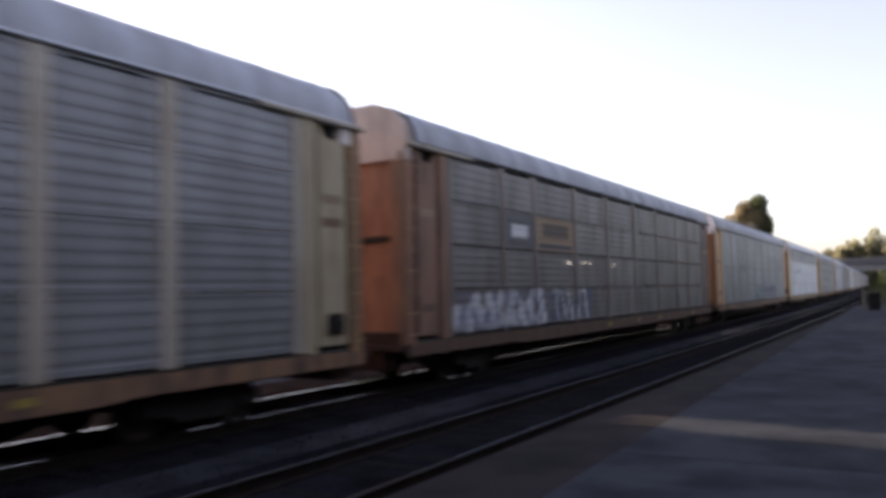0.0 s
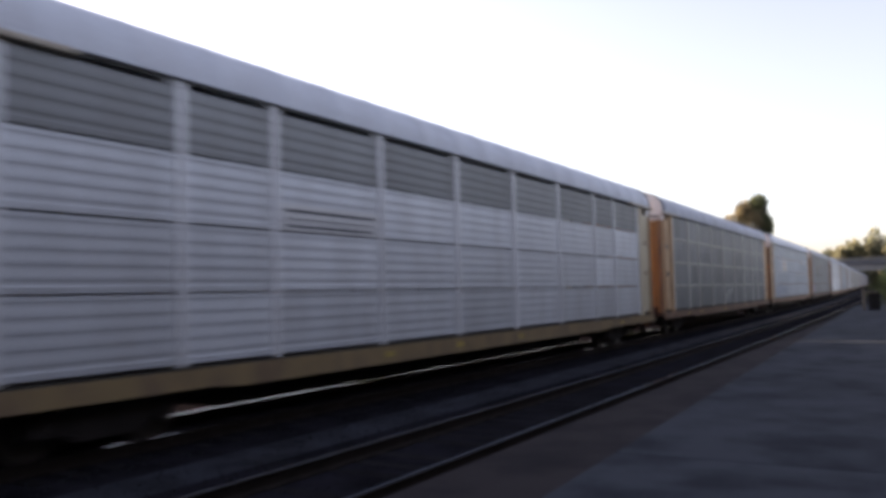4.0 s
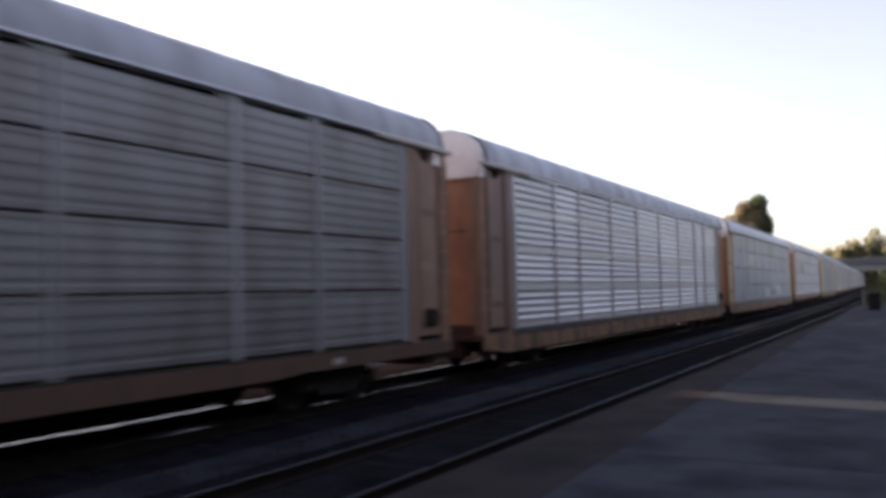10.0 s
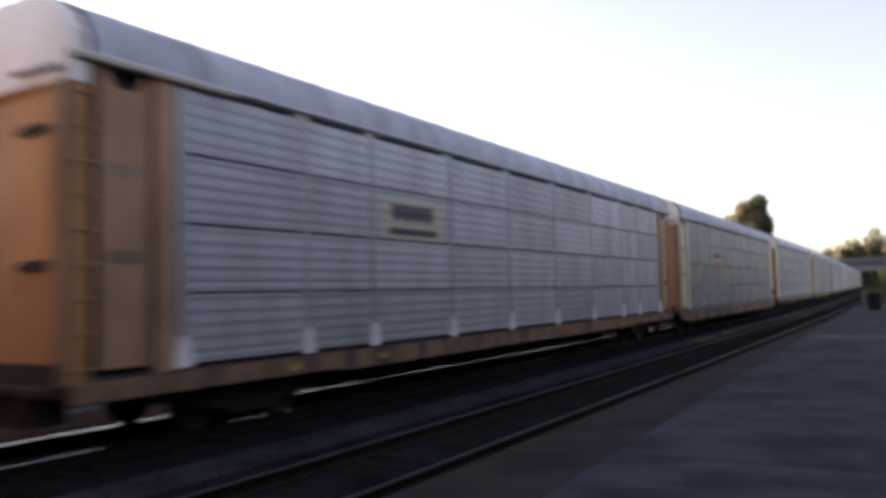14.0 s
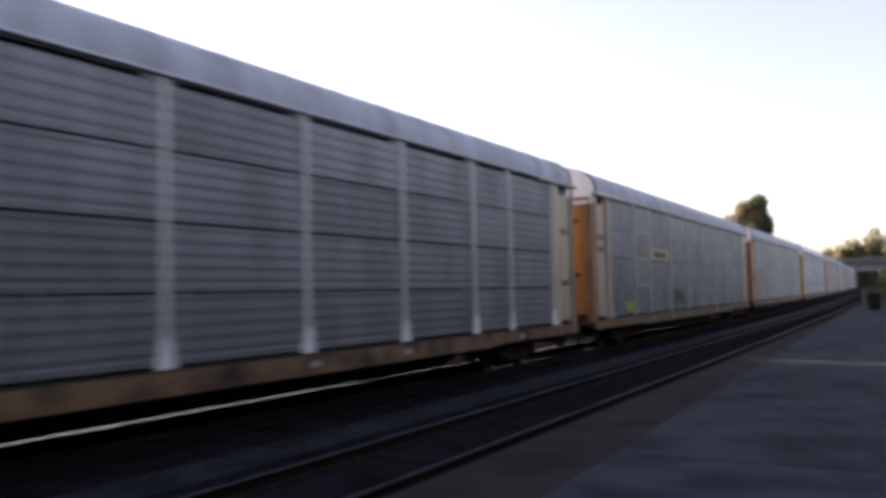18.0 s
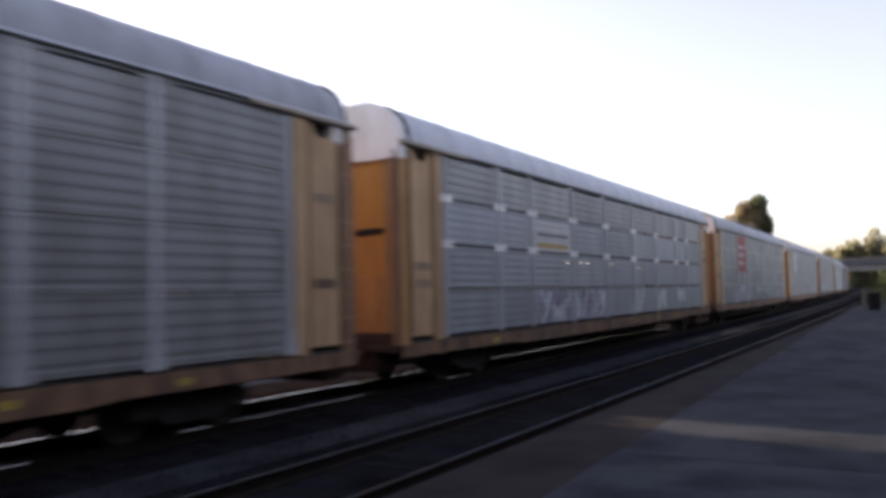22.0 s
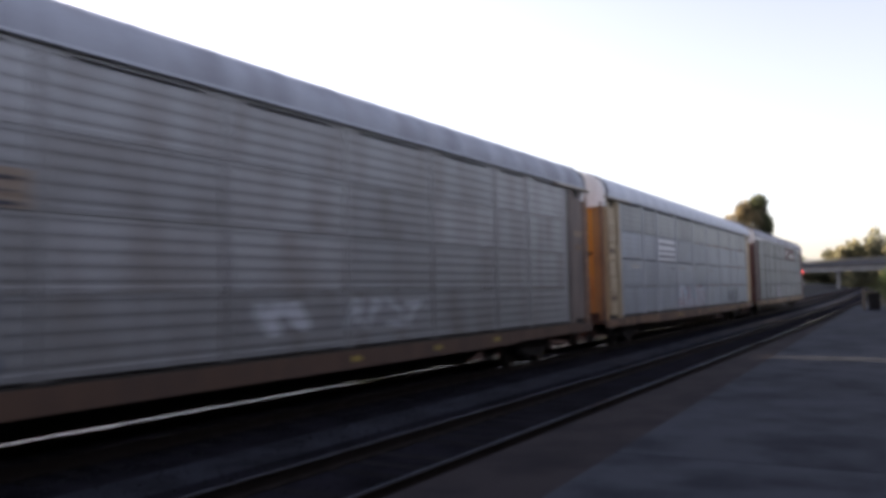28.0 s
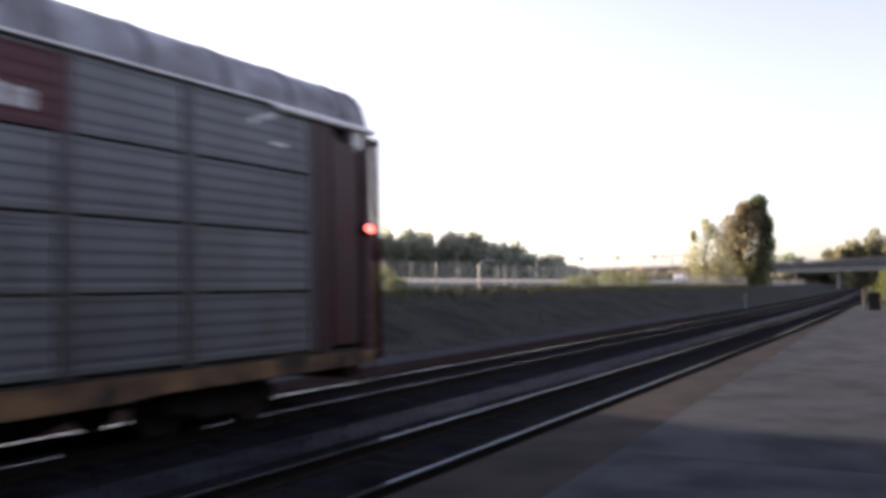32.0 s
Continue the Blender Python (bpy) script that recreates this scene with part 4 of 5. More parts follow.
STYLES = [
    style("enclosed grey vehicle-carrier wagon with wide tan posts and a cream end", post=TAN_POST, end=steel("dusty_cream_paint", (0.54, 0.45, 0.29), (0.30, 0.23, 0.15), 0.6, 0.6, 0), panel=steel("soft_grey_sheet", (0.29, 0.30, 0.32), (0.16, 0.15, 0.15), 0.5), post_width=0.26, brake=True),
    style("dirty brown-grey vehicle-carrier wagon with rust-red end and white graffiti", panel=steel("dark_brown_stained_sheet", (0.215, 0.21, 0.21), (0.10, 0.085, 0.08), 0.7), end=steel("rusty_orange_end_paint", (0.31, 0.17, 0.11), (0.12, 0.075, 0.06), 0.7, 0.7, 0), tail=steel("dark_purplish_end_paint", (0.20, 0.145, 0.125), (0.085, 0.062, 0.056), 0.7, 0.7, 0), door=RUST, sill=BROWN, gap=0.04, rail=DARK,
          post=steel("brownish_post", (0.27, 0.225, 0.20)), slits=SLITS, post_width=0.2, cap=steel("dirty_tan_cap", (0.52, 0.41, 0.36), (0.28, 0.21, 0.18), 0.6, 0.6, 0),
          marks=[tangle(11, 0.1, 5.4, 1.06, 1.96, (0.72, 0.74, 0.78), (0.16, 0.17, 0.26)), tangle(12, 5.5, 8.6, 1.06, 1.98, (0.10, 0.11, 0.17), (0.74, 0.76, 0.80)),
                 bars([(0.15, 0.85, 0.4, 0.85, (0.10, 0.07, 0.05)), (0.05, 0.95, 0.08, 0.2, INK)], 2, 3.0, 3.9, (0.30, 0.20, 0.12)),
                 bars([(0.2, 0.8, 0.3, 0.7, PALE_INK)], 1, 3.05, 3.85, (0.12, 0.12, 0.13))]),
    style("dull grey vehicle-carrier wagon with pale posts, tan end and low graffiti", panel=steel("blue_grey_dull_sheet", (0.31, 0.325, 0.345), (0.18, 0.17, 0.165), 0.6), post=steel("faint_grey_post", (0.36, 0.375, 0.39), (0.24, 0.23, 0.225), 0.5, 0.55, 0.3), end=TAN, door=ORANGE, sill=SILL_TAN, slots=[],
          roof=ROOF_GREY, brake=True,
          marks=[bars(LINES, 2, 2.75, 3.25, None), spray(21, 9.6, 13.6, 1.08, 1.95, (0.30, 0.40, 0.42), INK), spray(22, 14.1, 18.5, 1.08, 1.92, (0.085, 0.08, 0.15), (0.34, 0.34, 0.44))]),
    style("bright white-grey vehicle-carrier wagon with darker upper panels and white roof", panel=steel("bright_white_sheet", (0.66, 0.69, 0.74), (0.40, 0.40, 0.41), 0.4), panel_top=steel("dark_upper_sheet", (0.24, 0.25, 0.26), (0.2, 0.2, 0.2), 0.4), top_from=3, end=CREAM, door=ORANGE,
          roof=ROOF_PALE, cap=WHITE, post=steel("white_grey_post", (0.78, 0.79, 0.82), (0.45, 0.44, 0.44), 0.4, 0.5, 0.2), gap=0.03, sill=SILL_YELLOW, rail=ROOF_PALE,
          marks=[bars(LINES, 2, 2.98, 3.42, (0.72, 0.72, 0.72))]),
    style("dark slate vehicle-carrier wagon with pale posts and orange-tan end", panel=SLATE, end=TAN, door=ORANGE, post=PALE_POST, sill=SILL_TAN, cap=PINKISH, post_width=0.24,
          slots=[4.0, 2.3], roof=ROOF_GREY, bands=BAND_GREY,
          marks=[bars(LINES, 2, 3.05, 3.55, None), spray(41, 10.5, 12.6, 1.25, 1.9, (0.5, 0.5, 0.5), None, 0.7, 0.05)]),
    style("pale blue-grey vehicle-carrier wagon with white joints and a lettered sign", panel=LIGHT_BLUE, end=steel("dusty_tan_end_paint", (0.52, 0.40, 0.27), (0.30, 0.21, 0.14), 0.7, 0.65, 0), door=ORANGE, cap=PINKISH, roof=ROOF_PALE, gap=0.055, deep=0.005,
          post=POST_BLUE, sill=SILL_TAN, slots=[4.0, 2.3], slits=SLITS, joints=PLATE_WHITE,
          marks=[bars([(0.25, 0.75, 0.45, 0.85, (0.40, 0.22, 0.12)), (0.2, 0.85, 0.1, 0.3, (0.40, 0.28, 0.08))], 2, 3.0, 3.85, (0.82, 0.82, 0.84)),
                 spray(51, 0.5, 7.0, 1.2, 1.85, (0.22, 0.25, 0.38), None, 0.8, 0.05)]),
    style("grey vehicle-carrier wagon with rust-red end and a buff sign", panel=DULL, end=steel("dull_orange_end_paint", (0.34, 0.205, 0.14), (0.16, 0.10, 0.07), 0.7, 0.65, 0), door=RUST, post=POST_DULL, sill=BROWN, gap=0.045, slots=[4.0, 2.3],
          slits=SLITS_TWO, marks=[bars(DARK_SIGN, 2, 2.98, 3.75, (0.33, 0.28, 0.21), inset=0.35), tangle(61, 0.1, 2.6, 1.08, 1.96, (0.50, 0.47, 0.54), (0.20, 0.09, 0.20))], brake=True),
    style("bright ribbed galvanised vehicle-carrier wagon with an orange end", panel=SHINE, end=steel("rusty_brown_end_paint", (0.30, 0.19, 0.15), (0.15, 0.09, 0.075), 0.7, 0.6, 0), door=RUST, post=steel("grey_post", (0.58, 0.55, 0.56)),
          sill=SILL_TAN, rib_shades=True, deep=0.048, post_out=0.04, low=True, roof=ROOF_GREY, slots=[], cap=PINKISH, brake=True),
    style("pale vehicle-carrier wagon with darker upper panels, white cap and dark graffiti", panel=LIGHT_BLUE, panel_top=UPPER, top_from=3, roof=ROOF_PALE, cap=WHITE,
          end=steel("yellowish_tan_paint", (0.58, 0.46, 0.30), (0.32, 0.23, 0.14), 0.7, 0.6, 0), door=ORANGE, gap=0.042, deep=0.0045, post=POST_BLUE, slots=[4.0, 2.3], sill=SILL_TAN, low=True, rail=ROOF_PALE,
          marks=[bars(LINES, 2, 2.98, 3.75, (0.74, 0.72, 0.68)), spray(81, 10.7, 13.1, 1.1, 1.95, PALE_INK, None, 0.8, 0.07), spray(84, 13.2, 16.0, 1.08, 1.98, (0.05, 0.055, 0.08), PALE_INK, 0.95, 0.12), spray(83, 16.3, 18.9, 1.1, 1.95, PALE_INK, None, 0.8, 0.07)]),
    style("pale smooth-sided vehicle-carrier wagon with orange end and buff sign", panel=LIGHT, end=END_ORANGE, door=ORANGE, post=steel("sheet_grey_post", (0.40, 0.41, 0.44), (0.25, 0.24, 0.24), 0.45, 0.5, 0.4), gap=0.04, post_out=-0.02, slots=[4.0, 2.3],
          feet=WHITE, sill=SILL_TAN, marks=[bars(DARK_SIGN, 2, 2.98, 3.75, (0.52, 0.46, 0.34), inset=0.3)]),
    style("grey vehicle-carrier wagon with pale posts and a greenish cream end", panel=DULL, end=CREAM, door=YELLOW, post=PALE_POST, gap=0.04, feet=PALE_POST,
          slots=[4.0, 2.3], slits=SLITS, sill=SILL_PATCHY, low=True, marks=[bars(SMALL_SIGN, 2, 2.98, 3.75, BUFF, inset=0.4)], brake=True),
    style("dark grey vehicle-carrier wagon with white posts and a cream end", panel=steel("blue_slate_sheet", (0.245, 0.26, 0.285), (0.13, 0.125, 0.125), 0.6), end=CREAM, door=YELLOW, post=steel("white_post", (0.60, 0.60, 0.58), (0.4, 0.38, 0.36), 0.5, 0.55, 0.1), gap=0.04,
          feet=WHITE, slots=[4.0, 2.3], slits=SLITS_TWO, sill=SILL_PATCHY, marks=[spray(111, 3.0, 8.0, 1.15, 1.9, (0.3, 0.29, 0.31), None, 0.8, 0.05)]),
    style("slate vehicle-carrier wagon with a buff bow-tie sign and lime graffiti", panel=steel("mid_slate_sheet", (0.235, 0.25, 0.275), (0.12, 0.115, 0.115), 0.6), end=steel("pale_peach_paint", (0.70, 0.55, 0.40), (0.36, 0.25, 0.17), 0.6, 0.6, 0), door=ORANGE, post=PALE_POST, bands=BAND_GREY, bands_on=(1,), gap=0.015, slots=[4.0, 2.3],
          sill=SILL_YELLOW, feet=PALE_POST, cap=PINKISH, roof=ROOF_GREY, rail=WHITE,
          marks=[bars([(0.25, 0.75, 0.3, 0.7, INK)], 2, 2.95, 3.45, BUFF, inset=-0.25, posts=True), spray(121, 1.5, 2.5, 1.1, 1.5, (0.40, 0.48, 0.08), None, 0.6, 0.16),
                 spray(122, 8.1, 9.8, 1.1, 1.9, (0.05, 0.04, 0.05), (0.22, 0.22, 0.24), 0.8, 0.2)]),
    style("dull grey vehicle-carrier wagon with pale posts and a rust-orange end", panel=steel("weathered_grey_sheet", (0.295, 0.305, 0.32), (0.16, 0.15, 0.14), 0.6), end=TAN, door=RUST, post=POST_BLUE, feet=POST_BLUE, slots=[], cap=WHITE, sill=SILL_TAN),
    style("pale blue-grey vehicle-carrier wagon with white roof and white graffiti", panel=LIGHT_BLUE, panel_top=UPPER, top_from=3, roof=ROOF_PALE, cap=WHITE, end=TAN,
          door=ORANGE, gap=0.05, deep=0.005, post=POST_BLUE, slots=[3.1], sill=SILL_TAN, slits=SLITS, joints=PLATE_WHITE, rail=ROOF_PALE,
          marks=[bars([(0.1, 0.9, 0.1, 0.3, (0.5, 0.34, 0.12)), (0.1, 0.9, 0.5, 0.6, INK)], 2, 2.98, 3.8, (0.70, 0.70, 0.70)), tangle(141, 4.7, 10.2, 1.06, 1.96, (0.42, 0.42, 0.52), (0.16, 0.10, 0.20), (0.72, 0.76, 0.78)),
                 spray(142, 13.0, 14.8, 1.1, 1.98, (0.62, 0.68, 0.70), None, 0.85, 0.2), spray(144, 16.0, 17.5, 1.1, 1.9, (0.60, 0.70, 0.68), None, 0.8, 0.2), spray(145, 19.2, 20.6, 1.1, 1.9, (0.60, 0.68, 0.68), None, 0.8, 0.18)]),
    style("dull grey vehicle-carrier wagon with a red sign field and light posts", panel=steel("bluish_dull_sheet", (0.285, 0.30, 0.32), (0.15, 0.14, 0.135), 0.6), end=TAN, door=ORANGE, post=POST_BLUE, slots=[], sill=SILL_TAN, cap=PINKISH,
          bands=BAND_GREY, bands_on=(0, 1, 3, 4, 5, 6, 7, 8),
          marks=[bars(words(0.10, 0.92, 0.66, 0.75, 8, (0.78, 0.75, 0.74), 1) + words(0.10, 0.74, 0.43, 0.52, 7, (0.78, 0.75, 0.74), 2) + words(0.10, 0.80, 0.20, 0.29, 7, (0.78, 0.75, 0.74), 3), 2, 2.75, 4.8, (0.36, 0.045, 0.06)),
                 bars([(0.06, 0.13, 0.0, 1.0, (0.6, 0.6, 0.6)), (0.66, 0.73, 0.0, 1.0, (0.6, 0.6, 0.6))], 2, 2.02, 2.75, None),
                 tangle(151, 3.4, 8.3, 1.05, 2.0, (0.42, 0.46, 0.52), (0.20, 0.20, 0.34), (0.70, 0.62, 0.66)), spray(152, 10.6, 16.0, 1.35, 1.85, (0.40, 0.55, 0.42), None, 0.8, 0.06), spray(153, 10.8, 15.6, 1.08, 1.5, (0.12, 0.17, 0.17), None, 0.9, 0.10)]),
    style("plain grey vehicle-carrier wagon with a pale sign panel and orange end", panel=MID, end=TAN, door=ORANGE, post=MID, post_out=-0.02, slots=[], sill=SILL_TAN, feet=PALE_POST,
          marks=[bars([(0.2, 0.7, 0.65, 0.8, (0.72, 0.72, 0.74))], 1, 2.95, 4.7, (0.55, 0.56, 0.58), inset=-0.05, posts=True)], cap=WHITE, brake=True),
    style("streaked grey vehicle-carrier wagon with big light-blue bubble graffiti", panel=steel("streaked_grey_sheet", (0.36, 0.365, 0.375), (0.19, 0.165, 0.15), 0.6), post_out=-0.015, end=steel("rust_orange_sheet_paint", (0.42, 0.235, 0.145), (0.20, 0.11, 0.075), 0.7, 0.65, 0), tail=steel("grey_brown_end_paint", (0.25, 0.19, 0.16), (0.11, 0.085, 0.075), 0.7, 0.7, 0), door=RUST, post=steel("stained_post", (0.34, 0.34, 0.345)), slots=[],
          sill=BROWN, marks=[spray(171, 1.0, 6.9, 1.05, 2.15, (0.46, 0.62, 0.68), (0.06, 0.10, 0.16), 1.05, 0.215), bars(LINES, 2, 2.95, 3.45, (0.36, 0.27, 0.20)),
                             spray(172, 10.9, 12.4, 1.3, 1.85, (0.6, 0.62, 0.66), None, 0.7, 0.12), spray(173, 13.0, 15.8, 1.3, 1.85, (0.55, 0.57, 0.6), None, 0.8, 0.06)]),
    style("pale grey vehicle-carrier wagon with yellow end and blue graffiti", panel=LIGHT_BLUE, roof=ROOF_PALE, cap=WHITE, end=steel("cream_tan_paint", (0.62, 0.49, 0.31), (0.30, 0.20, 0.12), 0.7, 0.6, 0), door=ORANGE, gap=0.035, deep=0.0045,
          post=POST_BLUE, panel_top=UPPER, top_from=3, ribbed_ends=True, slots=[3.0], slits=SLITS, sill=SILL_TAN, rail=ROOF_PALE,
          marks=[bars(LINES, 2, 3.0, 3.85, (0.92, 0.92, 0.92)), tangle(181, 7.5, 12.2, 1.05, 2.0, (0.50, 0.62, 0.68), (0.38, 0.14, 0.18), (0.82, 0.84, 0.86)), spray(182, 18.0, 20.5, 1.1, 1.8, (0.16, 0.18, 0.2), None)]),
    style("grey last wagon with maroon ends and a maroon sign field", panel=steel("dark_grey_sheet", (0.195, 0.21, 0.23), (0.12, 0.116, 0.12), 0.5), roof=ROOF_STAINED, cap=WHITE, end=MAROON, door=steel("dark_maroon_door", (0.042, 0.011, 0.014), (0.022, 0.009, 0.010), 0.6, 0.5, 0), post=SLATE_POST, post_width=0.2,
          gap=0.045, sill=SILL_PATCHY, eave=WHITE, rail=WHITE, slots=[2.95], slits={(6, 1): (1.7, 2.6, 0.766, 0.784), (0, 1): (0.7, 1.9, 0.766, 0.784), (1, 1): (0.5, 1.4, 0.762, 0.780), (2, 1): (0.3, 1.2, 0.762, 0.780), (4, 1): (0.6, 1.5, 0.762, 0.780)}, far_open=0.09,
          gate=True, closed_top=True, bare=True, rung=MAROON, corner=MAROON, grime=MAROON, seams=SEAM, marker=True,
          marks=[bars(words(0.08, 0.44, 0.58, 0.72, 8, (0.74, 0.72, 0.72), 5) + [(0.08, 0.52, 0.40, 0.46, (0.74, 0.72, 0.72))]
                      + words(0.53, 0.94, 0.20, 0.56, 6, (0.74, 0.72, 0.72), 9), 5, 3.96, 4.88, (0.085, 0.014, 0.022), cover=2, inset=-0.05, posts=True),
                 stroke(22.1, 4.62, 22.8, 4.88, 0.035, PALE_INK), stroke(22.55, 4.33, 22.85, 4.34, 0.035, PALE_INK),
                 spray(191, 7.5, 10.2, 1.05, 1.95, (0.42, 0.42, 0.46), (0.18, 0.12, 0.2), 0.8, 0.08)]),
]

WAGONS = [make_wagon(st) for st in STYLES]


# ---- the far side: bank, road, fence, trees, bridge ----
def leafy(name, colour, dark, through_light=2.0):
    m = bpy.data.materials.new(name)
    m.use_nodes = True
    t, ln = m.node_tree.nodes, m.node_tree.links
    b = t["Principled BSDF"]
    geo = t.new("ShaderNodeNewGeometry")
    mix = t.new("ShaderNodeMix")
    mix.data_type = "RGBA"
    mix.inputs[6].default_value, mix.inputs[7].default_value = (*colour, 1), (*dark, 1)
    ln.new(geo.outputs["Random Per Island"], mix.inputs[0])
    ln.new(mix.outputs[2], b.inputs["Base Color"])
    b.inputs["Roughness"].default_value = 0.7
    b.inputs["Specular IOR Level"].default_value = 0.2
    glow, mixed = t.new("ShaderNodeBsdfTranslucent"), t.new("ShaderNodeMixShader")
    lit = t.new("ShaderNodeVectorMath")         # leaves pass more light than they throw back; hill woods get extra as haze
    lit.operation = "SCALE"
    lit.inputs["Scale"].default_value = through_light
    ln.new(mix.outputs[2], lit.inputs[0])
    ln.new(lit.outputs[0], glow.inputs["Color"])
    mixed.inputs[0].default_value = 0.6
    ln.new(b.outputs[0], mixed.inputs[1])
    ln.new(glow.outputs[0], mixed.inputs[2])
    ln.new(mixed.outputs[0], t["Material Output"].inputs["Surface"])
    return m


LEAF = leafy("green_leaves", (0.12, 0.15, 0.05), (0.07, 0.10, 0.04))
LEAF_WARM = leafy("yellowing_leaves", (0.22, 0.185, 0.12), (0.17, 0.15, 0.10), 1.75)
LEAF_OLIVE = leafy("olive_leaves", (0.20, 0.195, 0.11), (0.16, 0.155, 0.085), 1.8)
LEAF_LIME = leafy("yellow_green_leaves", (0.14, 0.145, 0.055), (0.10, 0.115, 0.045), 1.7)
# Darker leaves for the tall tree's side turned from the sun.
LEAF_SHADED = leafy("shaded_olive_leaves", (0.11, 0.125, 0.065), (0.08, 0.09, 0.05), 2.0)
LEAF_PALE = leafy("pale_thin_leaves", (0.27, 0.26, 0.18), (0.20, 0.20, 0.12), 2.4)
# Pale colour and strong pass-through stand in for haze over the hill.
LEAF_HAZED = leafy("hazed_wood_foliage", (0.16, 0.165, 0.14), (0.12, 0.125, 0.105), 4.6)
BARK = material("grey_brown_bark", (0.12, 0.09, 0.07), 0.9, 0, (0.06, 0.045, 0.035), 4, 25, 0.8)
CHAIN = bpy.data.materials.new("woven_wire_fabric")
GALV = material("galvanised_post_steel", (0.30, 0.30, 0.31), 0.55, 0.4, (0.22, 0.22, 0.22))
ROAD = material("pale_road_surface", (0.20, 0.195, 0.20), 0.85, 0, (0.14, 0.137, 0.14), 0.3, 40, 0.2)
BEAM = material("grey_bridge_concrete", (0.12, 0.12, 0.135), 0.85, 0, (0.07, 0.07, 0.08), 0.15, 10, 0.2)
BEAM_PALE = material("pale_bridge_concrete", (0.20, 0.195, 0.195), 0.85, 0, (0.12, 0.115, 0.115), 0.2, 10, 0.2)
POLE = material("weathered_pole_wood", (0.20, 0.16, 0.12), 0.85, 0, (0.10, 0.08, 0.06), 3, 30, 0.5)


def make_chain():
    """Galvanised diagonal wires with open meshes."""
    CHAIN.use_nodes = True
    t, ln = CHAIN.node_tree.nodes, CHAIN.node_tree.links
    b, out = t["Principled BSDF"], t["Material Output"]
    b.inputs["Base Color"].default_value = (0.55, 0.54, 0.52, 1)
    b.inputs["Metallic"].default_value, b.inputs["Roughness"].default_value = 0.3, 0.5
    co, sep = t.new("ShaderNodeTexCoord"), t.new("ShaderNodeSeparateXYZ")
    ln.new(co.outputs["Object"], sep.inputs[0])
    masks = []
    for sign in ("ADD", "SUBTRACT"):
        a = t.new("ShaderNodeMath")
        a.operation = sign
        ln.new(sep.outputs[1], a.inputs[0])
        ln.new(sep.outputs[2], a.inputs[1])
        p = t.new("ShaderNodeMath")
        p.operation = "PINGPONG"
        p.inputs[1].default_value = 0.045
        ln.new(a.outputs[0], p.inputs[0])
        c = t.new("ShaderNodeMath")
        c.operation = "LESS_THAN"
        c.inputs[1].default_value = 0.0019
        ln.new(p.outputs[0], c.inputs[0])
        masks.append(c)
    m = t.new("ShaderNodeMath")
    m.operation = "MAXIMUM"
    ln.new(masks[0].outputs[0], m.inputs[0])
    ln.new(masks[1].outputs[0], m.inputs[1])
    clear, mix = t.new("ShaderNodeBsdfTransparent"), t.new("ShaderNodeMixShader")
    ln.new(m.outputs[0], mix.inputs[0])
    ln.new(clear.outputs[0], mix.inputs[1])
    ln.new(b.outputs[0], mix.inputs[2])
    ln.new(mix.outputs[0], out.inputs["Surface"])


def make_fence():
    fence = thing("wire_fence", "galvanised woven-wire fence on steel posts along the bank", "fence")
    post = Shape().rod((0, 0, -0.3), (0, 0, 1.95), 0.034, 8).rod((0, 0, 1.95), (0, 0, 2.0), 0.042, 8).mesh("fence_post")
    wire = Shape().box(-0.004, 0.004, 0.05, 2.95, 0.05, 1.88).mesh("wire_panel")
    rail = Shape().rod((0, 0, 1.9), (0, 3.0, 1.9), 0.022, 6).mesh("top_rail")
    for k in range(98):
        y = 20.95 + 3.0 * k
        u = -27.0
        at = (u + bend(y), y, ground_z(u, y))
        turn = math.atan2(-(bend(y + 3) - bend(y)), 3.0)
        put("fence_post", post, GALV, fence, at)
        put("wire_panel", wire, CHAIN, fence, at, turn=turn)
        put("top_rail", rail, GALV, fence, at, turn=turn)
    gate = thing("gate_frame", "pale arched gate frame in the wire fence", "gate", at=(-26.9 + bend(53.0), 53.0, ground_z(-27, 53.0)))
    for y in (-2.1, 2.1):
        put("gate_post", Shape().rod((0, y, -0.3), (0, y, 2.0), 0.06, 8), GALV, gate)
    arch = Shape()
    for i in range(8):
        a, b = -2.1 + 0.525 * i, -2.1 + 0.525 * (i + 1)
        arch.rod((0, a, 2.0 + 0.26 * (1 - (a / 2.1) ** 4)), (0, b, 2.0 + 0.26 * (1 - (b / 2.1) ** 4)), 0.06, 6)
    put("arch", arch, GALV, gate)


def leaves(s, rng, centre, radii, n, size):
    """Small leaf clumps through the outer part of a lobe."""
    for k in range(n):
        d = Vector((rng.gauss(0, 1), rng.gauss(0, 1), rng.gauss(0, 1))).normalized() * (rng.random() ** 0.4) * rng.uniform(0.75, 1.12)
        c = Vector(centre) + Vector((d.x * radii[0], d.y * radii[1], d.z * radii[2]))
        a = Vector((rng.gauss(0, 1), rng.gauss(0, 1), rng.gauss(0, 1))).normalized() * size * rng.uniform(0.6, 1.3)
        b = a.cross(Vector((rng.gauss(0, 1), rng.gauss(0, 1), rng.gauss(0, 1)))).normalized() * size * rng.uniform(0.35, 0.7)
        s.add([c - a, c + b, c + a * 1.1, c - b], [(0, 1, 2, 3)])


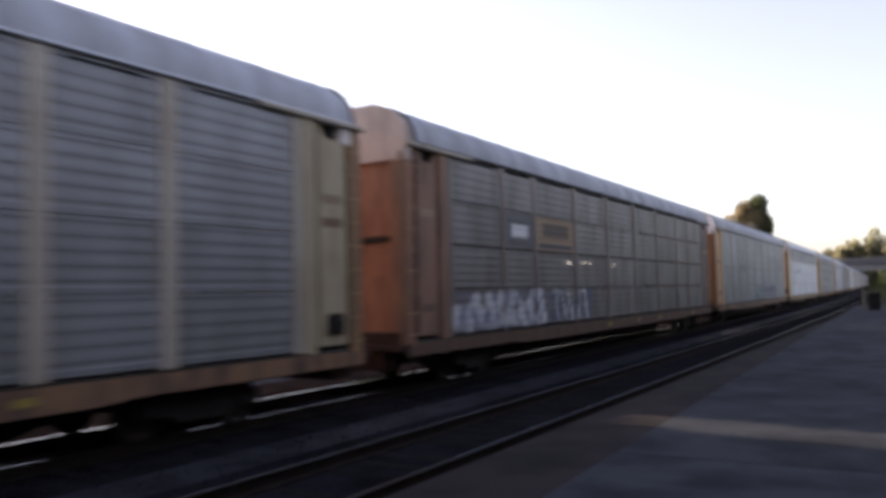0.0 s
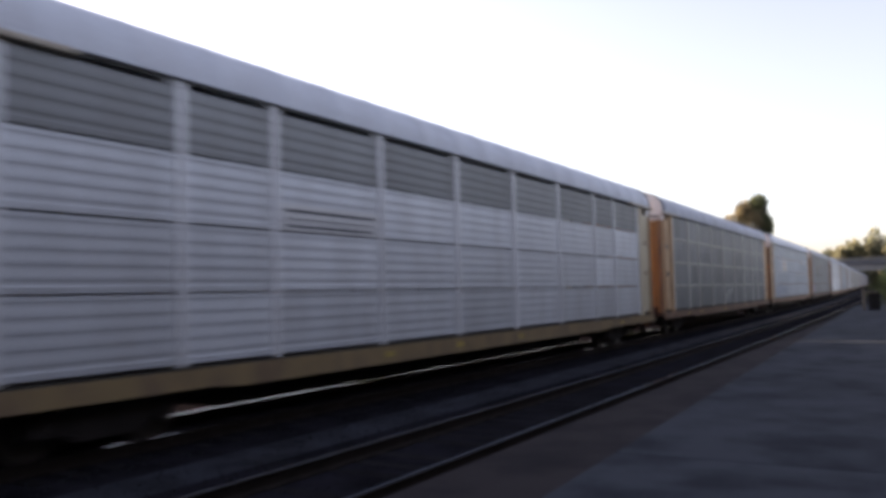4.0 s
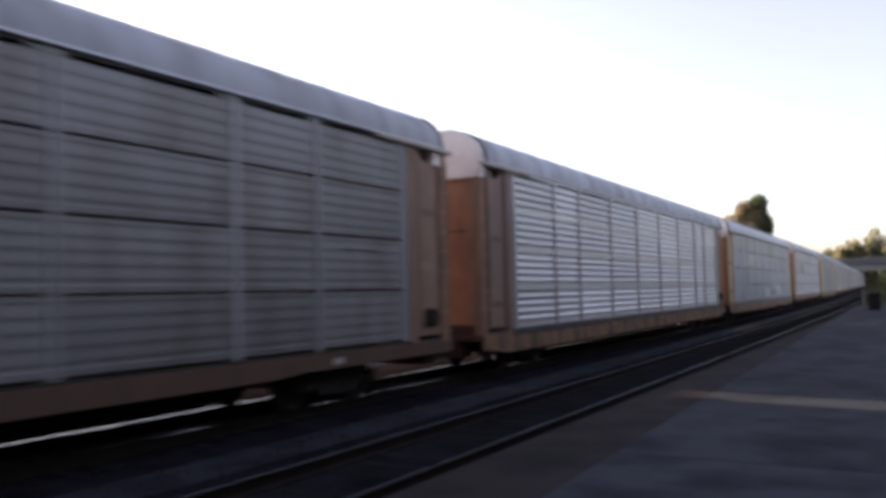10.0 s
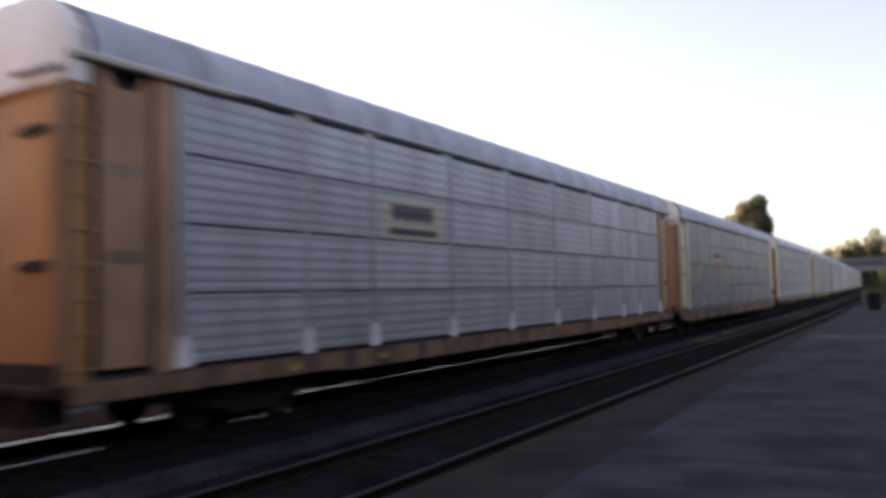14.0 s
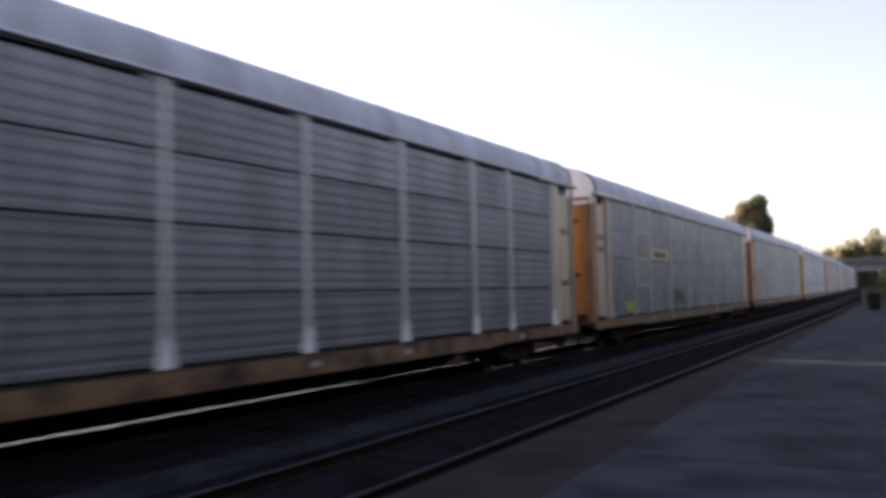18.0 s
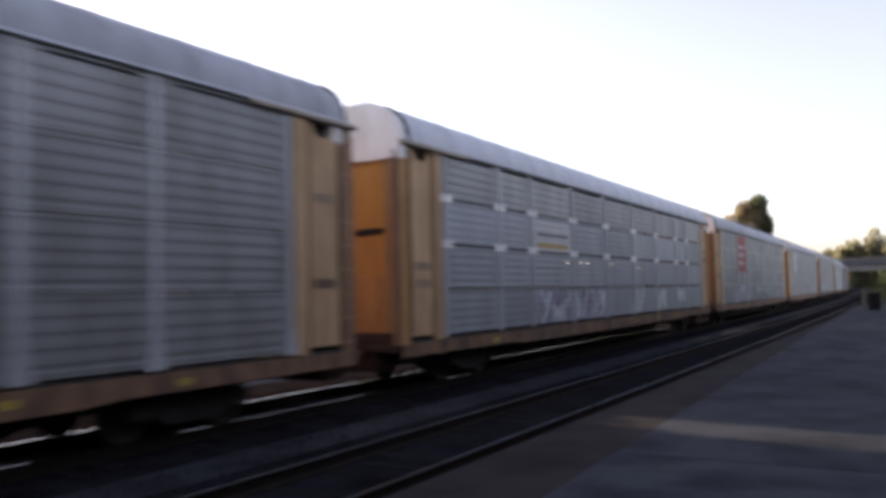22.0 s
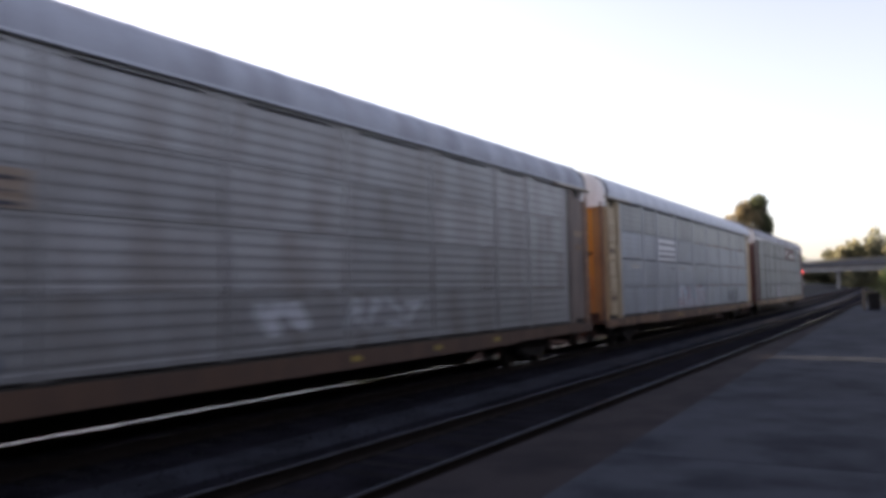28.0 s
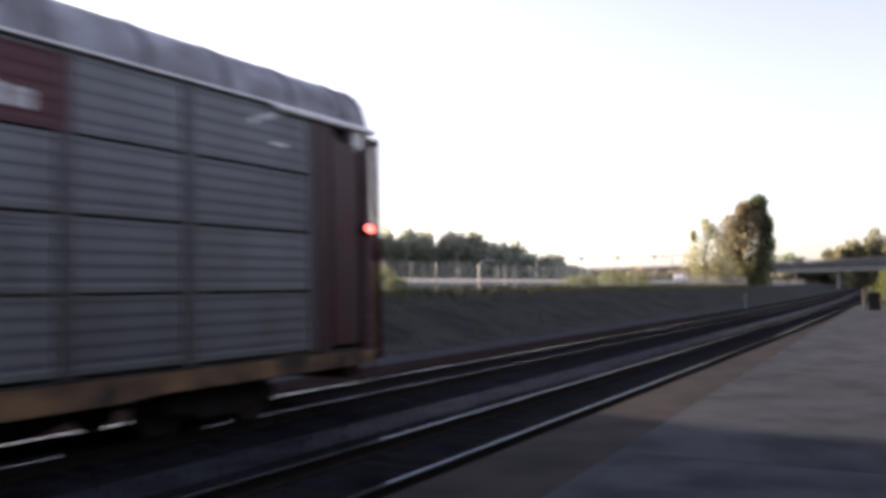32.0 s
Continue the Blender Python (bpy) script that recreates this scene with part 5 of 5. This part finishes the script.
def make_tree(name, label, at, height, lobes, leaf, per, size, seed, trunk=0.35):
    """lobes: (dx, dy, z, rx, rz) round the trunk's foot."""
    rng = random.Random(seed)
    tree = thing(name, label, "tree", at=at)
    s = Shape().rod((0, 0, -0.3), (rng.uniform(-.3, .3), 0.2, height * 0.45), trunk, 9, trunk * 0.6)
    s.rod((0, 0.1, height * 0.43), (0.2, 0, height * 0.85), trunk * 0.6, 7, trunk * 0.15)
    tr = put("trunk", s, BARK, tree, label="tapered bark trunk")
    for dx, dy, z, rx, rz in lobes:
        put("limb", Shape().rod((0.1, 0.1, min(z * 0.6, height * 0.6)), (dx * 0.8, dy * 0.8, z), trunk * 0.35, 6, trunk * 0.08), BARK, tr)
        s = Shape()
        leaves(s, rng, (dx, dy, z), (rx, rx, rz), per, size)
        # first leaf of a tuple goes on right lobes: the tall tree's painted shade
        mat = leaf if not isinstance(leaf, tuple) else leaf[0] if dx > 3.3 else leaf[1] if z > height * 0.35 else leaf[2]
        put("crown", s.mesh("crown"), mat, tree, label="clumps of leaves with gaps")
    return tree


def make_woods(name, label, spots, leaf, seed, size, per):
    """Far woods: many small crowns in one."""
    rng, s = random.Random(seed), Shape()
    for x, y, z0, top, wide in spots:
        h = top - z0
        for k in range(5):
            leaves(s, rng, (x + rng.uniform(-.5, .5) * wide, y + rng.uniform(-.5, .5) * wide, z0 + h * (0.12 if k == 0 else rng.uniform(0.25, 0.85))),
                   (wide * 0.5, wide * 0.5, h * 0.26), per, size)
        s.rod((x, y, z0 - 1), (x, y, z0 + h * 0.6), wide * 0.05, 5)
    return tagged(put(name, s.mesh(name), leaf), label, "trees", kind="stuff")


def make_bridge():
    y = 370.0
    bridge = thing("road_bridge", "grey concrete road bridge over the railway", "bridge", at=(-40, y, 0))
    put("deck", Shape().box(-130, 120, -6, 6, 9.2, 10.0, 0.1), BEAM, bridge)
    for k, dy in enumerate((-5.2, -1.8, 1.8, 5.2)):
        put("girder", Shape().prism([(dy - 0.5, 7.0), (dy + 0.5, 7.0), (dy + 0.2, 7.4), (dy + 0.2, 8.8), (dy + 0.6, 9.2), (dy - 0.6, 9.2), (dy - 0.2, 8.8), (dy - 0.2, 7.4)], 0, -130, 120, (1, 2)), BEAM_PALE if k == 0 else BEAM, bridge)
    for dy in (-6.1, 6.1):
        put("parapet", Shape().box(-130, 120, dy - 0.15, dy + 0.15, 9.6, 11.2, 0.05), BEAM, bridge)
        rail = put("railing", Shape().rod((-130, dy, 12.2), (120, dy, 12.2), 0.08, 6).rod((-130, dy, 11.7), (120, dy, 11.7), 0.06, 6), GALV, bridge)
        post = shared("railing_post", lambda: Shape().box(-0.06, 0.06, -0.06, 0.06, 11.1, 12.25).mesh("railing_post"))
        for k in range(50):
            put("railing_post", post, GALV, rail, (-125 + 5 * k, dy, 0))
    cap = Shape().box(-1.0, 1.0, -5.6, 5.6, 6.2, 7.0, 0.1).mesh("pier_cap")
    col = Shape().rod((0, 0, -1), (0, 0, 6.3), 0.6, 12).mesh("pier")
    for x in (-62, -36, 9.8, 28, 46, 66):
        c = put("pier_cap", cap, BEAM, bridge, (x, 0, 0))
        for dy in (-4, 0, 4):
            put("pier", col, BEAM_PALE, c, (0, dy, 0))


def make_far_things():
    s = Shape()
    along(s, [(-44.0, 2.30), (-31.0, 2.30), (-31.0, 2.72), (-44.0, 3.55)], 0, 345, 0.0, 10.0)
    tagged(put("road", s, ROAD), "pale sunlit road behind the fence", "road", kind="structure")
    # leafy tree beside the bridge
    tall = make_tree("tall_tree", "tall full tree with green and rusty leaves behind the fence", (-33.0, 177.6, ground_z(-29, 177.6)), 16.0,
              [(0.0, 0, 1.6, 3.6, 1.8), (3.0, 0, 1.6, 3.0, 1.8), (-3.0, 0, 1.6, 2.8, 1.6), (0.6, 0, 3.4, 3.6, 2.6), (-2.2, 1, 4.0, 3.2, 2.8), (3.4, 0, 3.6, 2.6, 2.8), (-1.6, 1, 7.4, 3.0, 3.2), (1.6, 0, 8.0, 3.2, 3.4), (2.8, 0, 11.2, 2.5, 2.9), (3.4, 0, 14.0, 1.7, 2.0),
               (-0.6, 0, 10.6, 2.6, 2.7), (4.4, 0, 6.6, 1.7, 3.6), (1.4, 0, 13.2, 1.9, 1.9), (4.5, 0, 10.4, 1.3, 2.6)], (LEAF_SHADED, LEAF_WARM, LEAF_OLIVE), 800, 0.34, 3)
    tall.scale = (1.2, 1.2, 1.2)
    make_tree("light_tree", "thin light-green tree with open crown behind the fence", (-33.0, 146, ground_z(-33, 146)), 11.0,
              [(0, 0, 3.0, 2.8, 2.2), (-1.0, 0, 1.8, 2.2, 1.8), (2.2, 0, 2.4, 2.6, 2.2), (0, 0, 4.6, 2.4, 2.4), (-1.6, 0, 6.0, 1.5, 2.2), (0.6, 0, 7.8, 1.8, 2.2), (0.4, 0, 10.4, 1.0, 1.5), (-1.9, 0, 8.6, 0.7, 1.4), (2.4, 0, 5.4, 2.0, 2.6), (3.2, 0, 8.0, 1.7, 2.2), (-2.6, 0, 4.2, 1.6, 2.2), (3.6, 0, 3.4, 2.0, 2.4), (1.6, 0, 9.2, 1.3, 1.6)],
              (LEAF_PALE, LEAF_PALE, LEAF_OLIVE), 190, 0.26, 4, 0.2)
    make_tree("small_tree", "small dull green tree beside the bridge", (-57.0, 405, 0.0), 17.0,
              [(0, 0, 13, 4.0, 4.0), (4, 0, 14.5, 3.5, 3.0), (-4, 0, 11, 3.5, 3.5), (8, 0, 13.0, 3.0, 2.5)], LEAF, 240, 0.5, 6, 0.25)
    # unseen plain ridge beyond the road, added to keep low sun off the ballast
    ridge = Shape().prism([(-76.0, 1.5), (-46.0, 1.5), (-57.0, 7.6), (-60.0, 8.5), (-64.0, 8.4), (-70.0, 6.0)], 1, -8, 40, (0, 2))
    tagged(put("ground_ridge", ridge, EARTH), "plain dark earth ridge beyond the road", "ground", kind="structure")
    # woods on the hill and behind the bridge
    spots, rng = [], random.Random(9)
    for k in range(70):
        f = k / 69
        x, y = -158 + 64 * f, 200 + 44 * f
        top = float(np.interp(f, (0.0, 0.40, 0.48, 0.68, 0.73, 0.85, 0.95, 1.0), (21.6, 22.2, 20.6, 17.8, 14.8, 12.8, 9.4, 8.2)))
        spots.append((x + rng.uniform(-1, 1), y + rng.uniform(-3, 6), 2.0, top + rng.uniform(-0.9, 0.7), rng.uniform(5, 8)))
    make_woods("hill_woods", "dark green wooded hill beyond the road", spots, LEAF_HAZED, 10, 0.8, 230)
    spots = [(-95 + 1.6 * k + rng.uniform(-2, 2), 250 + rng.uniform(-5, 25), 3.0, 7.5 + rng.uniform(-1.5, 1.5), 5.0) for k in range(24)]
    make_woods("roadside_scrub", "low brownish scrub along the road", spots, LEAF_WARM, 12, 0.6, 60)
    spots = []
    for k in range(46):
        x = -66 + 2.4 * k
        top = 14 + 8.5 * smooth(-46, -41, x) + 6 * smooth(-35, -25, x) - 3 * smooth(-24, -21, x) + rng.uniform(-1.5, 0.8)
        spots.append((x, 482 + rng.uniform(-4, 12), -1.0, top, rng.uniform(7, 10)))
    make_woods("bridge_woods", "green and rusty trees rising behind the bridge", spots, leafy("mixed_far_leaves", (0.17, 0.155, 0.10), (0.12, 0.125, 0.08), 2.4), 14, 1.1, 230)
    # bushes: on the bank and at the end of the platform
    for i, (x, y, w, h) in enumerate([(-28.4, 39.5, 1.6, 1.1), (-28.6, 42.0, 1.0, 0.6), 
                                      (-29, 84, 2.5, 1.2), (-29, 92, 2.5, 1.0), (-29, 75, 2.0, 0.9), (-2.0, 66.0, 1.6, 1.7), (-0.4, 64.5, 1.6, 1.6), (1.2, 66.5, 2.2, 2.4), (-1.2, 68.0, 1.8, 2.2)]):
        base = ground_z(x - bend(y), y)
        bush = thing("bush", "yellow-green leafy bush among dry grass", "bush", "bushes", (x, y, base))
        stem = Shape()
        for a in range(5):
            stem.rod((0, 0, -0.1), (w * 0.5 * math.cos(a * 1.3), w * 0.5 * math.sin(a * 1.3), h * 1.1), 0.03, 5, 0.01)
        put("stem", stem, BARK, bush)
        s = Shape()
        for a in range(4):
            leaves(s, rng, (w * 0.4 * math.cos(a * 1.7), w * 0.4 * math.sin(a * 1.7), h * (0.75 + 0.25 * (a % 2))), (w * 0.7, w * 0.7, h * 0.75), 420 if -29 < x < -27 and y < 36 else 260, 0.2 if -29 < x < -27 and y < 36 else 0.11)
        put("foliage", s.mesh("foliage"), LEAF_LIME, bush, label="yellow-green leaves")
    for i, (x, y, h) in enumerate([(3.0, 95, 7.5), (-2.0, 118, 6.5), (5.0, 80, 6.0), (6.5, 70, 5.0)]):
        make_tree("green_tree", "dense green tree past the end of the platform", (x, y, ground_z(x - bend(y), y)), h,
                  [(0, 0, h * .55, 2.2, h * .28), (1, 0, h * .75, 1.6, h * .2), (-1, .5, h * .45, 1.9, h * .25)], LEAF, 420, 0.17, 30 + i, 0.16)
    # post and box at the platform's end
    p = thing("wooden_post", "short weathered wooden post at the platform end", "post", at=(-3.75, 64.9, ground_z(-3.2, 65)))
    put("shaft", Shape().box(-0.09, 0.09, -0.09, 0.09, -0.2, 1.6, 0.02), POLE, p)
    put("cross_rail", Shape().box(0.09, 0.9, -0.04, 0.04, 1.25, 1.4, 0.01), POLE, p)
    b = thing("equipment_box", "dark trackside equipment box beside the bush", "box", at=(-3.1, 65.2, ground_z(-2.6, 65)))
    put("body", Shape().box(-0.35, 0.35, -0.3, 0.3, 0.0, 1.25, 0.02), DARK, b)
    put("lid", Shape().box(-0.39, 0.39, -0.34, 0.34, 1.25, 1.31, 0.01), DARK, b)
    put("door", Shape().box(-0.3, 0.3, -0.325, -0.3, 0.08, 1.18), DARK, b)
    # white marker post on the far side
    m = thing("marker_post", "slim white marker post beside the far track", "post", at=(-15.0, 82.6, ground_z(-14.1, 82.6)))
    put("shaft", Shape().box(-0.06, 0.06, -0.03, 0.03, -0.2, 1.75, 0.01), BEAM_PALE, m)
    put("cap", Shape().box(-0.08, 0.08, -0.05, 0.05, 1.75, 1.80), DARK, m)
    # poles by the bridge
    for x, y, h in ((-43.5, 292, 8.5), (-37.8, 300, 7.0), (-39.8, 150, 5.2)):
        z = ground_z(-30, y)
        q = thing("lamp_pole", "pale slender lamp pole", "lamp post", "lamp poles", (x, y, z))
        put("shaft", Shape().rod((0, 0, -0.2), (0, 0, h), 0.14, 8, 0.08), BEAM_PALE, q)
        put("arm", Shape().rod((0, 0, h), (-1.6, 0, h + 0.3), 0.05, 6), GALV, q)
        put("lamp_head", Shape().box(-2.1, -1.5, -0.15, 0.15, h + 0.2, h + 0.35, 0.03), GALV, q)
    # long overhead line with hangers
    line = thing("overhead_line", "thin overhead pipe line on slender supports across the road", "pipeline", at=(0, 0, 0))
    a, b = Vector((-82.0, 183.0, 9.9)), Vector((-36.0, 197.0, 9.4))
    put("pipe", Shape().rod(a, b, 0.07, 6), GALV, line)
    for k in range(6):
        c = a.lerp(b, 0.05 + 0.18 * k)
        put("hanger", Shape().box(c.x - 0.5, c.x + 0.5, c.y - 0.1, c.y + 0.1, c.z - 0.35, c.z - 0.05).rod((c.x, c.y, c.z - 1.0), (c.x, c.y, c.z), 0.12, 6), DARK, line)
    for c in (a, b):
        put("support", Shape().rod((c.x, c.y, 2.0), (c.x, c.y, c.z), 0.12, 8), GALV, line)
    make_car()


def make_car():
    car = thing("parked_car", "white car standing on the road behind the fence", "car", at=(-34.9, 136.5, 2.82))
    car.rotation_euler[2] = 0.05
    body = [(-2.1, 0.35), (2.1, 0.35), (2.15, 0.75), (1.2, 0.9), (0.7, 1.38), (-1.1, 1.42), (-1.9, 0.95), (-2.15, 0.8)]
    put("body", Shape().prism(body, 0, -0.85, 0.85, (1, 2)), WHITE, car)
    for sx in (-1, 1):
        put("window", Shape().prism([(-1.5, 0.95), (1.05, 0.95), (0.62, 1.32), (-1.0, 1.34)], 0, sx * 0.85, sx * 0.856, (1, 2)), DARK, car)
        for y in (-1.3, 1.3):
            put("wheel", Shape().rod((sx * 0.72, y, 0.32), (sx * 0.88, y, 0.32), 0.32, 14), DARK, car)


make_chain()
make_fence()
make_bridge()
make_far_things()


# ---- motion ----
def wagon_pose(k, t):
    """Pose of wagon k (0 leads) at t seconds: its middle rides on the bent far track."""
    y = (0.2 if k == 19 else 0.0) + 14.934 + (k - 1) * CAR_PITCH + HALF - run(t)
    return pose(FAR_TRACK + bend(y), y, 0, 0, 0, math.degrees(KAPPA * min(150.0, max(0.0, y))))


def motions():
    for k, wagon in enumerate(WAGONS):
        walk(wagon, [(t, wagon_pose(k, t)) for t in range(33)])
    first = {}
    for ob in TURNING:
        dy = round(ob.location.y, 2)
        if dy not in first:
            walk(ob, [(t, pose(0, dy, 0.42, math.degrees(a % math.tau))) for t, a in wheel_rows()])
            first[dy] = ob
        else:
            # the same turning for every other axle in that place of its truck
            ob.rotation_mode = "QUATERNION"
            ob.animation_data_create()
            ob.animation_data.action = first[dy].animation_data.action
            ob.animation_data.action_slot = first[dy].animation_data.action_slot


motions()
